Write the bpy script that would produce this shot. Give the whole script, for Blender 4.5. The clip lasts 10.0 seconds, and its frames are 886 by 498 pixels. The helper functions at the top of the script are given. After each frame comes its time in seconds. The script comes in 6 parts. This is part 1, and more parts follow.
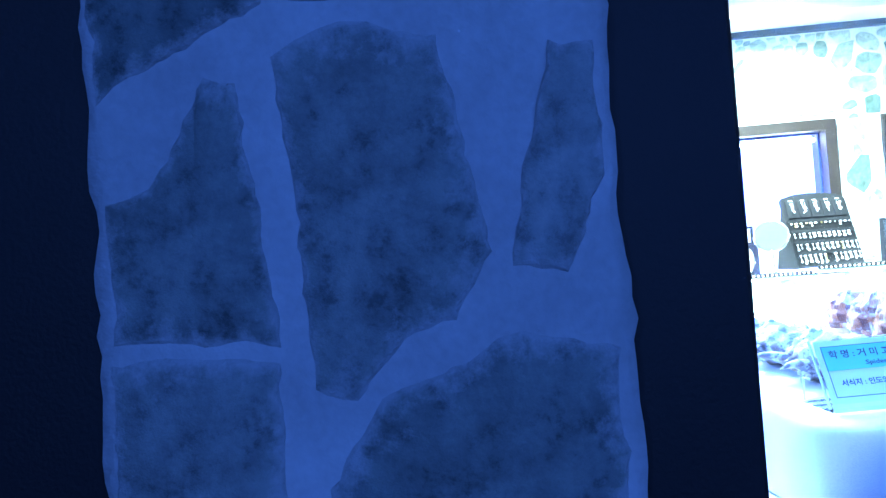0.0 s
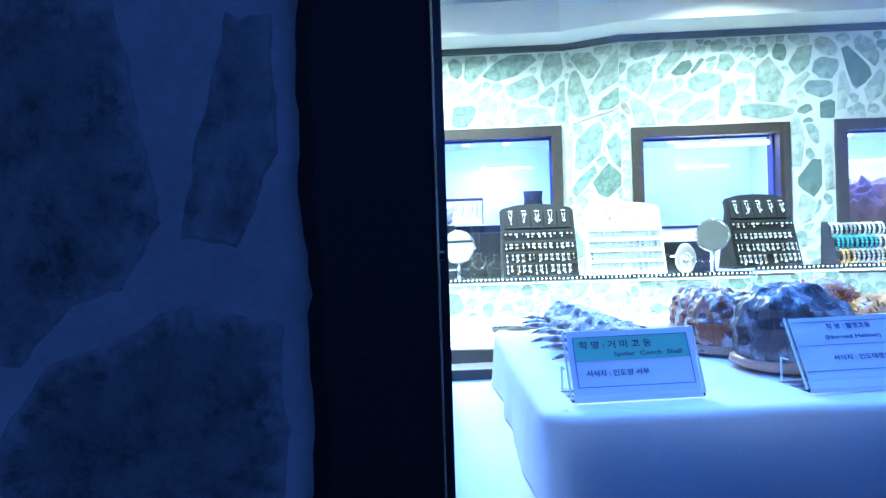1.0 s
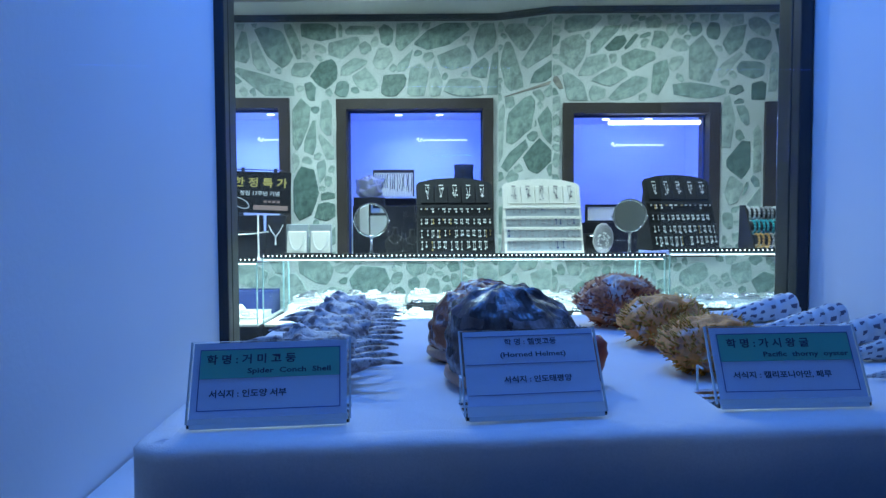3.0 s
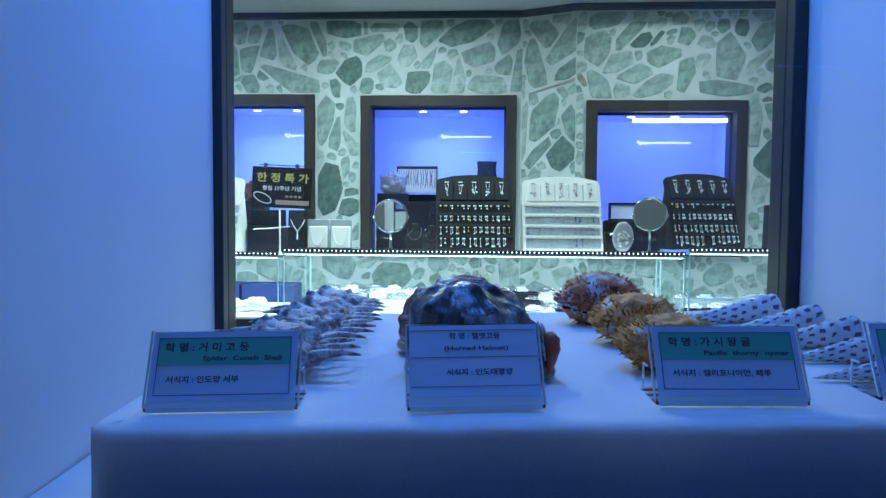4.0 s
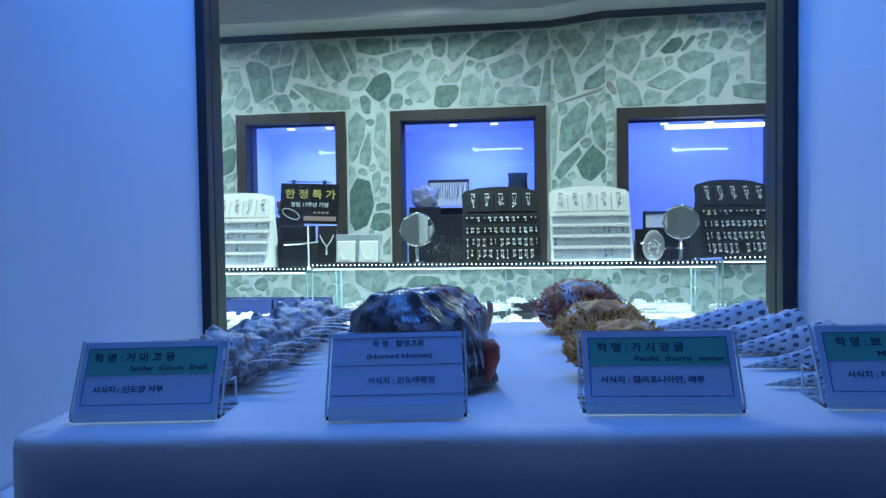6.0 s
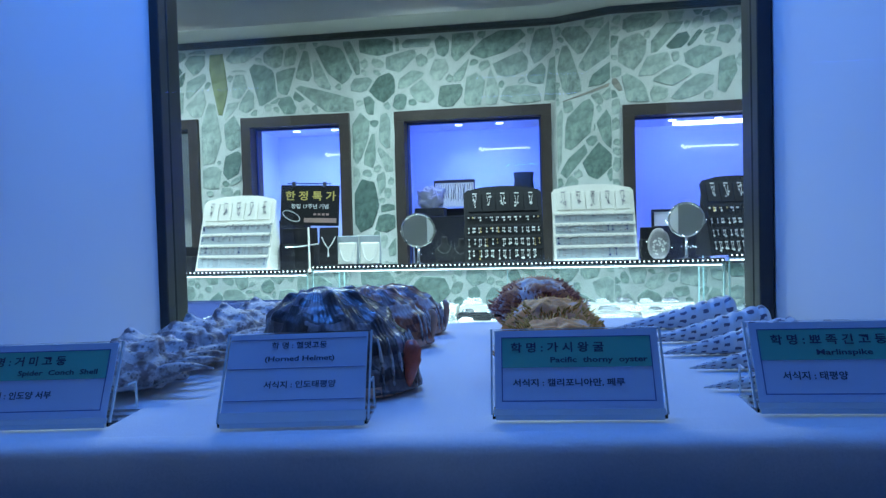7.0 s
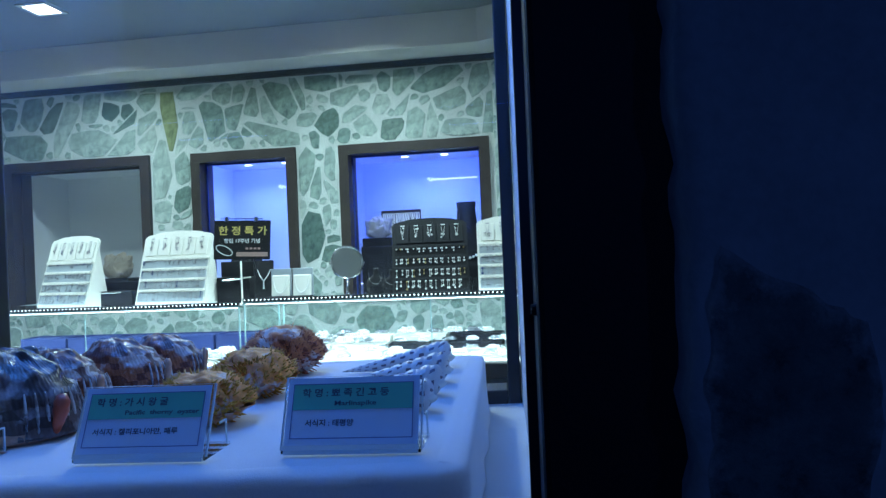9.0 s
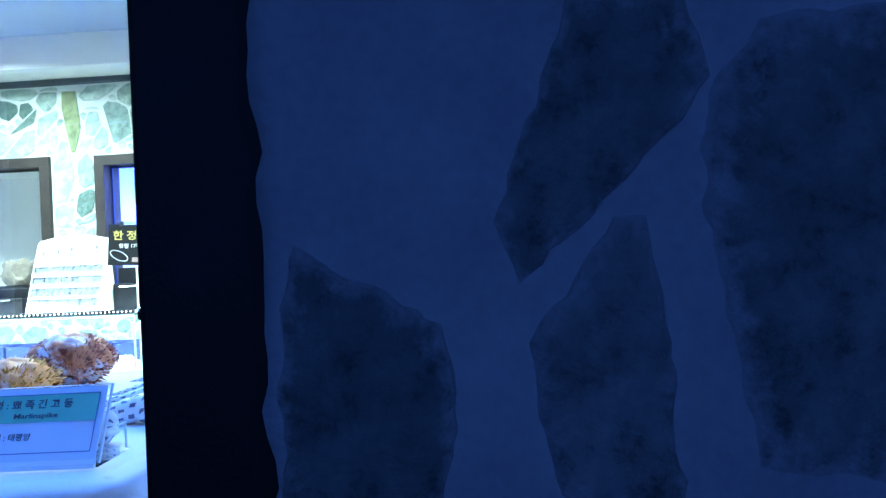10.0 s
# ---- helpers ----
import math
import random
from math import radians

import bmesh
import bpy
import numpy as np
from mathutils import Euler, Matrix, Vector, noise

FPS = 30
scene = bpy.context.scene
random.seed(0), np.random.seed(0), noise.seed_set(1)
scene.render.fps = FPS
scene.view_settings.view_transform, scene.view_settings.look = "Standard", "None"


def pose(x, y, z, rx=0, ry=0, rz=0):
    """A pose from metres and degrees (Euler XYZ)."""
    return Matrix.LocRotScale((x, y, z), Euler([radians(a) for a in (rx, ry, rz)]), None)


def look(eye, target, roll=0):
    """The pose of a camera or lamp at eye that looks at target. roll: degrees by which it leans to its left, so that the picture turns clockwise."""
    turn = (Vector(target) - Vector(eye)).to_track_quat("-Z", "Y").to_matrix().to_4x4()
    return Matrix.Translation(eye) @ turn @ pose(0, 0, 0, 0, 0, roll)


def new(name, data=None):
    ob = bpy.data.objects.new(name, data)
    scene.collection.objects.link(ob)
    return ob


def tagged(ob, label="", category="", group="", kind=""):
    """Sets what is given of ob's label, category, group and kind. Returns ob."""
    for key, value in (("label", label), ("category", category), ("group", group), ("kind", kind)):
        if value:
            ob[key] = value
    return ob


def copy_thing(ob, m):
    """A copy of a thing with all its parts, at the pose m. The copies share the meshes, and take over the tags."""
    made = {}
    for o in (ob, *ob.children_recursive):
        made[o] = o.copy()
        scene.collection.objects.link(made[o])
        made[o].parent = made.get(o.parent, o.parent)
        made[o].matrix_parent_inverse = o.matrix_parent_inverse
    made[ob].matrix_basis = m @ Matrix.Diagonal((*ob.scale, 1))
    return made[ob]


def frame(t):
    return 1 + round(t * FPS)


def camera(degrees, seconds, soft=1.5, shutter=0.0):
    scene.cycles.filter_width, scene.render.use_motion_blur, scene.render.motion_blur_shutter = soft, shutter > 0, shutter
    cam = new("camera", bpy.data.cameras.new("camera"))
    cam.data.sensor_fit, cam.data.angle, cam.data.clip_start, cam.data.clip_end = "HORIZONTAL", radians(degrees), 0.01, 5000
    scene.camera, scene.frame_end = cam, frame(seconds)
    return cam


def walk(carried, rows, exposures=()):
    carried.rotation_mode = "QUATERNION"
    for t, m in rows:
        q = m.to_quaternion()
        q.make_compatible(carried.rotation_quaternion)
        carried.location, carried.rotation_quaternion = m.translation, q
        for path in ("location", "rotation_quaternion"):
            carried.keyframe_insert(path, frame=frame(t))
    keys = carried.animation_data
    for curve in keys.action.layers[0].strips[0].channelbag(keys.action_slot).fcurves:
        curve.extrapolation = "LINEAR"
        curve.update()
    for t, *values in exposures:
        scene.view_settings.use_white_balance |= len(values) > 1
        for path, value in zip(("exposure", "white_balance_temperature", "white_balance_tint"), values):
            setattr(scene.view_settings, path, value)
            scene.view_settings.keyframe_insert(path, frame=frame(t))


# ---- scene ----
cam = camera(65.4, 10.0, soft=1.4)
PATH = [
    (0, (0.144, -0.135, 1.093), (0.102, 1.864, 1.125), -4.3),
    (0.5, (0.238, -0.15, 1.086), (0.161, 1.848, 1.103), -3.4),
    (1, (0.324, -0.131, 1.078), (0.326, 1.869, 1.07), -1.8),
    (1.5, (0.414, -0.066, 1.066), (0.507, 1.932, 1.027), -0.7),
    (2, (0.473, -0.042, 1.077), (0.614, 1.952, 1.01), -0.8),
    (2.5, (0.522, -0.039, 1.088), (0.657, 1.955, 1.004), -0.7),
    (4, (0.625, -0.065, 1.092), (0.629, 1.932, 0.986), 0.4),
    (4.5, (0.639, -0.062, 1.092), (0.632, 1.935, 0.995), 0.1),
    (5, (0.663, -0.064, 1.093), (0.635, 1.934, 1.001), -0.3),
    (5.5, (0.689, -0.07, 1.091), (0.611, 1.927, 1.015), -0.5),
    (7, (0.786, -0.016, 1.078), (0.602, 1.975, 1.019), -1.5),
    (7.5, (0.848, -0.022, 1.082), (0.688, 1.97, 1.015), -1.6),
    (8, (0.918, -0.024, 1.088), (0.829, 1.973, 1.016), -2.0),
    (8.5, (1.01, -0.038, 1.094), (0.874, 1.957, 1.039), -2.6),
    (9, (1.103, -0.085, 1.107), (0.934, 1.908, 1.113), -2.4),
    (9.5, (1.187, -0.082, 1.093), (1.112, 1.917, 1.127), -2.5),
    (10, (1.281, -0.059, 1.097), (1.273, 1.941, 1.11), -2.6),
]
EXPOSURES = [(0, 3.6, 5750, 10), (0.55, 3.75, 5750, 10), (0.9, 2.3, 5750, 10), (1.1, 1.75, 5750, 10), (1.3, 1.15, 5750, 10), (1.6, 0.95, 5750, 10), (2.0, 0.58, 5750, 10), (2.5, 0.18, 5750, 10), (4, 0.0, 5750, 10), (8.6, 0.0, 5750, 10), (9.2, 0.0, 5750, 10), (9.3, 0.12, 5750, 10), (9.6, 0.6, 5750, 10), (10, 1.8, 5750, 10)]
walk(cam, [(t, look(eye, target, roll)) for t, eye, target, roll in PATH], EXPOSURES)

# ---- light levels ----
world = bpy.data.worlds.new("world")
scene.world = world
world.use_nodes = True
world.node_tree.nodes["Background"].inputs[0].default_value = (0.02, 0.05, 0.16, 1)
world.node_tree.nodes["Background"].inputs[1].default_value = 0.05
BLUE = (0.10, 0.26, 1.0)
NICHE_BLUE = (0.07, 0.27, 1.0)
SHOP_WHITE = (0.76, 1.0, 0.95)
P_SHOP, P_NICHE, P_CORRIDOR, P_RECESS, P_CASE, P_SPOT = 19.0, 2.85, 7.2, 7.0, 3.4, 0.75

# the shop behind the niche stands turned by a few degrees
PIVOT = Vector((0.75, 0.42, 0))
SHOP = Matrix.Translation(PIVOT) @ pose(0, 0, 0, 0, 0, -3.4) @ Matrix.Translation(-PIVOT)


def lamp_area(name, m, w, h, power, colour, spread=180):
    d = bpy.data.lights.new(name, "AREA")
    d.shape, d.size, d.size_y, d.energy, d.color = "RECTANGLE", w, h, power, colour
    d.spread = radians(spread)
    ob = new(name, d)
    ob.matrix_world = m
    return ob


# ---- materials ----
def material(name):
    m = bpy.data.materials.new(name)
    m.use_nodes = True
    nt = m.node_tree
    return m, nt, nt.nodes["Principled BSDF"]


def node(nt, kind, **inputs):
    n = nt.nodes.new(kind)
    for k, v in inputs.items():
        n.inputs[k.replace("_", " ")].default_value = v
    return n


def coords(nt, scale=1.0):
    tc = nt.nodes.new("ShaderNodeTexCoord")
    mp = nt.nodes.new("ShaderNodeMapping")
    mp.inputs["Scale"].default_value = (scale, scale, scale) if not isinstance(scale, tuple) else scale
    nt.links.new(tc.outputs["Object"], mp.inputs["Vector"])
    return mp.outputs["Vector"]


def ramp(nt, fac, stops):
    r = nt.nodes.new("ShaderNodeValToRGB")
    els = r.color_ramp.elements
    while len(els) < len(stops):
        els.new(0.5)
    for e, (p, c) in zip(els, stops):
        e.position, e.color = p, (*c, 1)
    nt.links.new(fac, r.inputs[0])
    return r.outputs[0]


def mixc(nt, fac, a, b, mode="MIX"):
    n = nt.nodes.new("ShaderNodeMix")
    n.data_type, n.blend_type = "RGBA", mode
    for sock, v in ((0, fac), (6, a), (7, b)):
        if hasattr(v, "is_linked"):
            nt.links.new(v, n.inputs[sock])
        else:
            n.inputs[sock].default_value = v if sock == 0 else (*v, 1)
    return n.outputs[2]


def noise_tex(nt, vec, scale, detail=4.0, rough=0.55):
    n = nt.nodes.new("ShaderNodeTexNoise")
    n.inputs["Scale"].default_value, n.inputs["Detail"].default_value, n.inputs["Roughness"].default_value = scale, detail, rough
    nt.links.new(vec, n.inputs["Vector"])
    return n.outputs["Fac"]


def bump(nt, bsdf, height, strength, distance=0.002):
    b = nt.nodes.new("ShaderNodeBump")
    b.inputs["Strength"].default_value, b.inputs["Distance"].default_value = strength, distance
    nt.links.new(height, b.inputs["Height"])
    nt.links.new(b.outputs[0], bsdf.inputs["Normal"])


def plain(name, base, rough=0.5, metal=0.0, var=0.12, scale=30.0, bumps=0.0, fine=300.0):
    """A surface of one colour with broad stains, fine grain and a little relief."""
    m, nt, b = material(name)
    v = coords(nt)
    broad, grain = noise_tex(nt, v, scale * 0.15), noise_tex(nt, v, fine, 2.0)
    dark = tuple(c * (1 - 1.6 * var) for c in base)
    light = tuple(min(1, c * (1 + var)) for c in base)
    col = ramp(nt, broad, [(0.3, dark), (0.7, light)])
    col = mixc(nt, 0.5 * min(1, var * 4), col, ramp(nt, grain, [(0.3, dark), (0.7, light)]))
    nt.links.new(col, b.inputs["Base Color"])
    b.inputs["Roughness"].default_value, b.inputs["Metallic"].default_value = rough, metal
    if bumps:
        bump(nt, b, grain, bumps)
    return m


def glow(name, colour, strength):
    m, nt, b = material(name)
    b.inputs["Base Color"].default_value = (0.8, 0.8, 0.8, 1)
    b.inputs["Emission Color"].default_value = (*colour, 1)
    b.inputs["Emission Strength"].default_value = strength
    return m


def pane_glass(name, tint, gloss=1.0, rough=0.0):
    """Thin clear pane: lets light through, with a Fresnel gloss."""
    m, nt, b = material(name)
    out = nt.nodes["Material Output"]
    t = node(nt, "ShaderNodeBsdfTransparent")
    t.inputs[0].default_value = (*tint, 1)
    g = node(nt, "ShaderNodeBsdfGlossy", Roughness=rough)
    g.inputs[0].default_value = (gloss, gloss, gloss, 1)
    f = node(nt, "ShaderNodeFresnel", IOR=1.45)
    mx = nt.nodes.new("ShaderNodeMixShader")
    nt.links.new(f.outputs[0], mx.inputs[0])
    nt.links.new(t.outputs[0], mx.inputs[1])
    nt.links.new(g.outputs[0], mx.inputs[2])
    nt.links.new(mx.outputs[0], out.inputs["Surface"])
    return m


def stone_material(name, stops, scale, streak, smear=None):
    """Rough slate-like stone whose tone differs from piece to piece."""
    m, nt, b = material(name)
    v = coords(nt)
    info = nt.nodes.new("ShaderNodeObjectInfo")
    tone = ramp(nt, info.outputs["Random"], stops)
    n1, n2 = noise_tex(nt, v, scale, 6.0, 0.65), noise_tex(nt, v, scale * 6, 4.0, 0.7)
    col = mixc(nt, 0.75, tone, ramp(nt, n1, [(0.3, (0.35, 0.38, 0.36)), (0.55, (0.9, 0.95, 0.92)), (0.75, (1.25, 1.2, 1.1))]), "MULTIPLY")
    n3 = noise_tex(nt, v, scale * 2.3, 8.0, 0.75)
    col = mixc(nt, streak, col, ramp(nt, n3, [(0.36, (0.30, 0.33, 0.34)), (0.46, (0.85, 0.87, 0.87)), (0.60, (1.15, 1.15, 1.12))]), "MULTIPLY")
    if smear:
        at = nt.nodes.new("ShaderNodeAttribute")
        at.attribute_name = "smear"
        add = nt.nodes.new("ShaderNodeMath")
        add.operation = "ADD"
        nt.links.new(at.outputs["Fac"], add.inputs[0])
        nt.links.new(noise_tex(nt, v, 70, 5.0, 0.7), add.inputs[1])
        col = mixc(nt, ramp(nt, add.outputs[0], [(0.70, (0, 0, 0)), (1.05, (1, 1, 1))]), col, smear)
    nt.links.new(col, b.inputs["Base Color"])
    b.inputs["Roughness"].default_value = 0.7
    mixed = nt.nodes.new("ShaderNodeMath")
    mixed.operation = "ADD"
    nt.links.new(n1, mixed.inputs[0])
    nt.links.new(n2, mixed.inputs[1])
    bump(nt, b, mixed.outputs[0], 0.5, 0.006)
    return m


SMEAR = (0.60, 0.65, 0.61)
M_STONE = stone_material("shop_stone", [(0.0, (0.25, 0.34, 0.31)), (0.5, (0.34, 0.43, 0.39)), (1.0, (0.43, 0.50, 0.46))], 11.0, 0.7, SMEAR)
M_PALESTONE = stone_material("pale_shop_stone", [(0.0, (0.38, 0.46, 0.43)), (0.5, (0.46, 0.54, 0.50)), (1.0, (0.54, 0.60, 0.56))], 9.0, 0.6, SMEAR)
M_DARKSTONE = stone_material("dark_green_stone", [(0.0, (0.12, 0.19, 0.17)), (0.6, (0.17, 0.25, 0.22)), (1.0, (0.22, 0.29, 0.26))], 16.0, 0.6, (0.50, 0.56, 0.52))
M_OLIVESTONE = stone_material("olive_stone", [(0.0, (0.30, 0.34, 0.17)), (1.0, (0.33, 0.36, 0.20))], 12.0, 0.5, SMEAR)
M_RUSTSTONE = stone_material("rust_grey_stone", [(0.0, (0.36, 0.33, 0.29)), (1.0, (0.40, 0.35, 0.31))], 12.0, 0.5, SMEAR)
M_NEARSTONE = stone_material("corridor_stone", [(0.0, (0.18, 0.22, 0.22)), (0.5, (0.29, 0.33, 0.32)), (1.0, (0.40, 0.43, 0.42))], 18.0, 0.8, (0.55, 0.58, 0.58))
M_NEARPALE = stone_material("smeared_corridor_stone", [(0.0, (0.42, 0.45, 0.45)), (1.0, (0.48, 0.51, 0.50))], 22.0, 0.6, (0.58, 0.60, 0.60))
M_MORTAR = plain("mortar", (0.66, 0.70, 0.66), 0.9, var=0.12, scale=40, bumps=0.5, fine=120)
M_NEARMORTAR = plain("corridor_mortar", (0.62, 0.64, 0.64), 0.9, var=0.14, scale=90, bumps=0.6, fine=160)
M_BROWN = plain("brown_black_timber", (0.045, 0.034, 0.028), 0.55, var=0.25, scale=60, bumps=0.3)
M_BLACK = plain("black_frame_paint", (0.006, 0.006, 0.007), 0.6, var=0.2, scale=60, bumps=0.15)
M_ALU = plain("black_aluminium", (0.020, 0.021, 0.024), 0.35, var=0.15, scale=60)
M_WHITE = plain("white_wall_paint", (0.80, 0.81, 0.82), 0.6, var=0.03, scale=12, bumps=0.12, fine=180)
M_FLOORW = plain("white_niche_floor", (0.74, 0.76, 0.78), 0.7, var=0.06, scale=60, bumps=0.3, fine=140)
M_CEIL = plain("grey_ceiling_board", (0.26, 0.28, 0.28), 0.7, var=0.05, scale=10, bumps=0.1)
M_SOFFIT = plain("pale_soffit_paint", (0.62, 0.60, 0.54), 0.6, var=0.05, scale=14)
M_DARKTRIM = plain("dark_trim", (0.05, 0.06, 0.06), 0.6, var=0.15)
M_FLOOR = plain("dark_stone_floor", (0.10, 0.10, 0.11), 0.4, var=0.2, scale=8)
M_SHOPDIM = plain("dim_shop_wall", (0.20, 0.21, 0.21), 0.7, var=0.1, scale=10)
M_DARKWALL = plain("dark_corridor_wall", (0.06, 0.07, 0.09), 0.8, var=0.2, scale=10)
M_VELVET = plain("black_velvet", (0.012, 0.012, 0.016), 0.85, var=0.2)
M_CHARCOAL = plain("charcoal_board", (0.013, 0.014, 0.018), 0.75, var=0.15)
M_BLACKBOARD = plain("black_display_felt", (0.006, 0.006, 0.008), 0.8, var=0.2)
M_IVORY = plain("white_display_leatherette", (0.84, 0.82, 0.75), 0.55, var=0.05)
M_GREYPAD = plain("grey_display_foam", (0.40, 0.45, 0.49), 0.8, var=0.10)
M_NAVY = plain("navy_velvet", (0.03, 0.05, 0.20), 0.85, var=0.2)
M_PEARL = plain("pearl", (0.82, 0.82, 0.80), 0.25, var=0.05, scale=100)
M_SILVER = plain("silver", (0.78, 0.79, 0.80), 0.22, 1.0, var=0.08)
M_GOLD = plain("gold_plate", (0.75, 0.55, 0.22), 0.28, 1.0, var=0.08)
M_CHROME = plain("chrome", (0.80, 0.81, 0.82), 0.12, 1.0, var=0.04)
M_MIRROR, _nt, _b = material("mirror_glass")
_b.inputs["Base Color"].default_value, _b.inputs["Metallic"].default_value, _b.inputs["Roughness"].default_value = (0.86, 0.89, 0.89, 1), 1.0, 0.02
M_GLASS = pane_glass("clear_pane", (0.97, 0.985, 0.985))
M_FRONTGLASS = pane_glass("low_reflection_pane", (0.97, 0.985, 0.985), 0.48)
M_CASEGLASS = pane_glass("case_glass", (0.955, 0.985, 0.985))
M_ENDGLASS, _nt, _b = material("end_glass")
_t, _g, _x = node(_nt, "ShaderNodeBsdfTransparent"), node(_nt, "ShaderNodeBsdfGlossy", Roughness=0.02), node(_nt, "ShaderNodeMixShader", Fac=0.07)
_t.inputs[0].default_value = (0.93, 0.985, 0.985, 1)
for _k, _n in enumerate((_t, _g)):
    _nt.links.new(_n.outputs[0], _x.inputs[_k + 1])
_nt.links.new(_x.outputs[0], _nt.nodes["Material Output"].inputs["Surface"])
M_GLASSEDGE = plain("green_glass_edge", (0.50, 0.74, 0.74), 0.2, var=0.05)
M_ACRYLIC = pane_glass("clear_acrylic", (0.97, 0.98, 0.99), 0.95, 0.05)
# edge highlights of the clear acrylic, put in as an opaque pale colour
M_ACRYLEDGE = plain("acrylic_edge_highlight", (0.62, 0.72, 0.80), 0.15, var=0.04)
M_LED = glow("white_led", (0.9, 1.0, 0.98), 3.5)
M_PALEGLOW = glow("pale_glow", (0.75, 0.88, 1.0), 1.3)
M_TUBE_BLUE = glow("blue_tube", (0.06, 0.13, 1.0), 4.0)
M_TUBE_WHITE = glow("white_tube", (0.75, 0.88, 1.0), 5.0)
M_DOWN = glow("downlight_diffuser", (1.0, 1.0, 0.97), 14.0)
M_CARD = plain("pale_blue_card", (0.56, 0.70, 0.92), 0.6, var=0.02)
M_GREEN = plain("green_card_band", (0.15, 0.54, 0.43), 0.6, var=0.03)
M_INK = plain("dark_ink", (0.05, 0.07, 0.13), 0.6, var=0.05)
M_RULE = plain("blue_rule", (0.10, 0.16, 0.42), 0.6, var=0.05)
M_YELLOW = plain("yellow_ink", (0.66, 0.53, 0.14), 0.6, var=0.05)
M_WHITEINK = plain("white_ink", (0.80, 0.82, 0.82), 0.6, var=0.03)
M_PINKBAR = plain("dusty_pink_ink", (0.45, 0.30, 0.26), 0.6, var=0.05)
M_BEADS = {n: plain(n + "_beads", c, 0.3, var=0.15) for n, c in (("turquoise", (0.05, 0.42, 0.48)), ("amber", (0.55, 0.32, 0.10)), ("grey", (0.35, 0.34, 0.36)), ("red", (0.45, 0.08, 0.06)), ("white", (0.75, 0.75, 0.74)))}
M_CORAL = plain("beige_coral", (0.50, 0.42, 0.33), 0.8, var=0.3, scale=90, bumps=0.9, fine=70)
M_ROCK = plain("brown_red_rock", (0.22, 0.09, 0.06), 0.75, var=0.4, scale=90, bumps=0.8, fine=60)


def cloth_material():
    m, nt, b = material("white_tablecloth")
    v = coords(nt)
    weave = noise_tex(nt, v, 700, 2.0)
    col = ramp(nt, noise_tex(nt, v, 9), [(0.3, (0.70, 0.71, 0.74)), (0.7, (0.80, 0.81, 0.83))])
    nt.links.new(mixc(nt, 0.35, col, ramp(nt, weave, [(0.3, (0.6, 0.61, 0.64)), (0.7, (0.88, 0.88, 0.9))])), b.inputs["Base Color"])
    b.inputs["Roughness"].default_value = 0.9
    b.inputs["Sheen Weight"].default_value = 0.2
    add = nt.nodes.new("ShaderNodeMath")
    add.operation = "MULTIPLY_ADD"
    nt.links.new(noise_tex(nt, v, 35, 3.0), add.inputs[0])
    add.inputs[1].default_value = 3.0
    nt.links.new(weave, add.inputs[2])
    bump(nt, b, add.outputs[0], 0.14, 0.002)
    return m


M_CLOTH = cloth_material()


def shell_material(name, ground, blotch, spot, scale, cover, rough=0.35):
    """Glossy shell: pale ground, broad blotches, small dark spots."""
    m, nt, b = material(name)
    v = coords(nt)
    n = noise_tex(nt, v, scale, 5.0, 0.6)
    col = mixc(nt, ramp(nt, n, [(cover - 0.06, (0, 0, 0)), (cover + 0.04, (1, 1, 1))]), blotch, ground)
    vor = nt.nodes.new("ShaderNodeTexVoronoi")
    vor.inputs["Scale"].default_value = scale * 2.6
    nt.links.new(v, vor.inputs["Vector"])
    col = mixc(nt, ramp(nt, vor.outputs["Distance"], [(0.16, (0.85, 0.85, 0.85)), (0.30, (0, 0, 0))]), col, spot)
    fine = noise_tex(nt, v, scale * 9, 4.0, 0.7)
    col = mixc(nt, 0.5, col, ramp(nt, fine, [(0.25, (0.45, 0.42, 0.42)), (0.6, (1.1, 1.08, 1.05))]), "MULTIPLY")
    nt.links.new(col, b.inputs["Base Color"])
    b.inputs["Roughness"].default_value = rough
    bump(nt, b, fine, 0.5, 0.002)
    return m


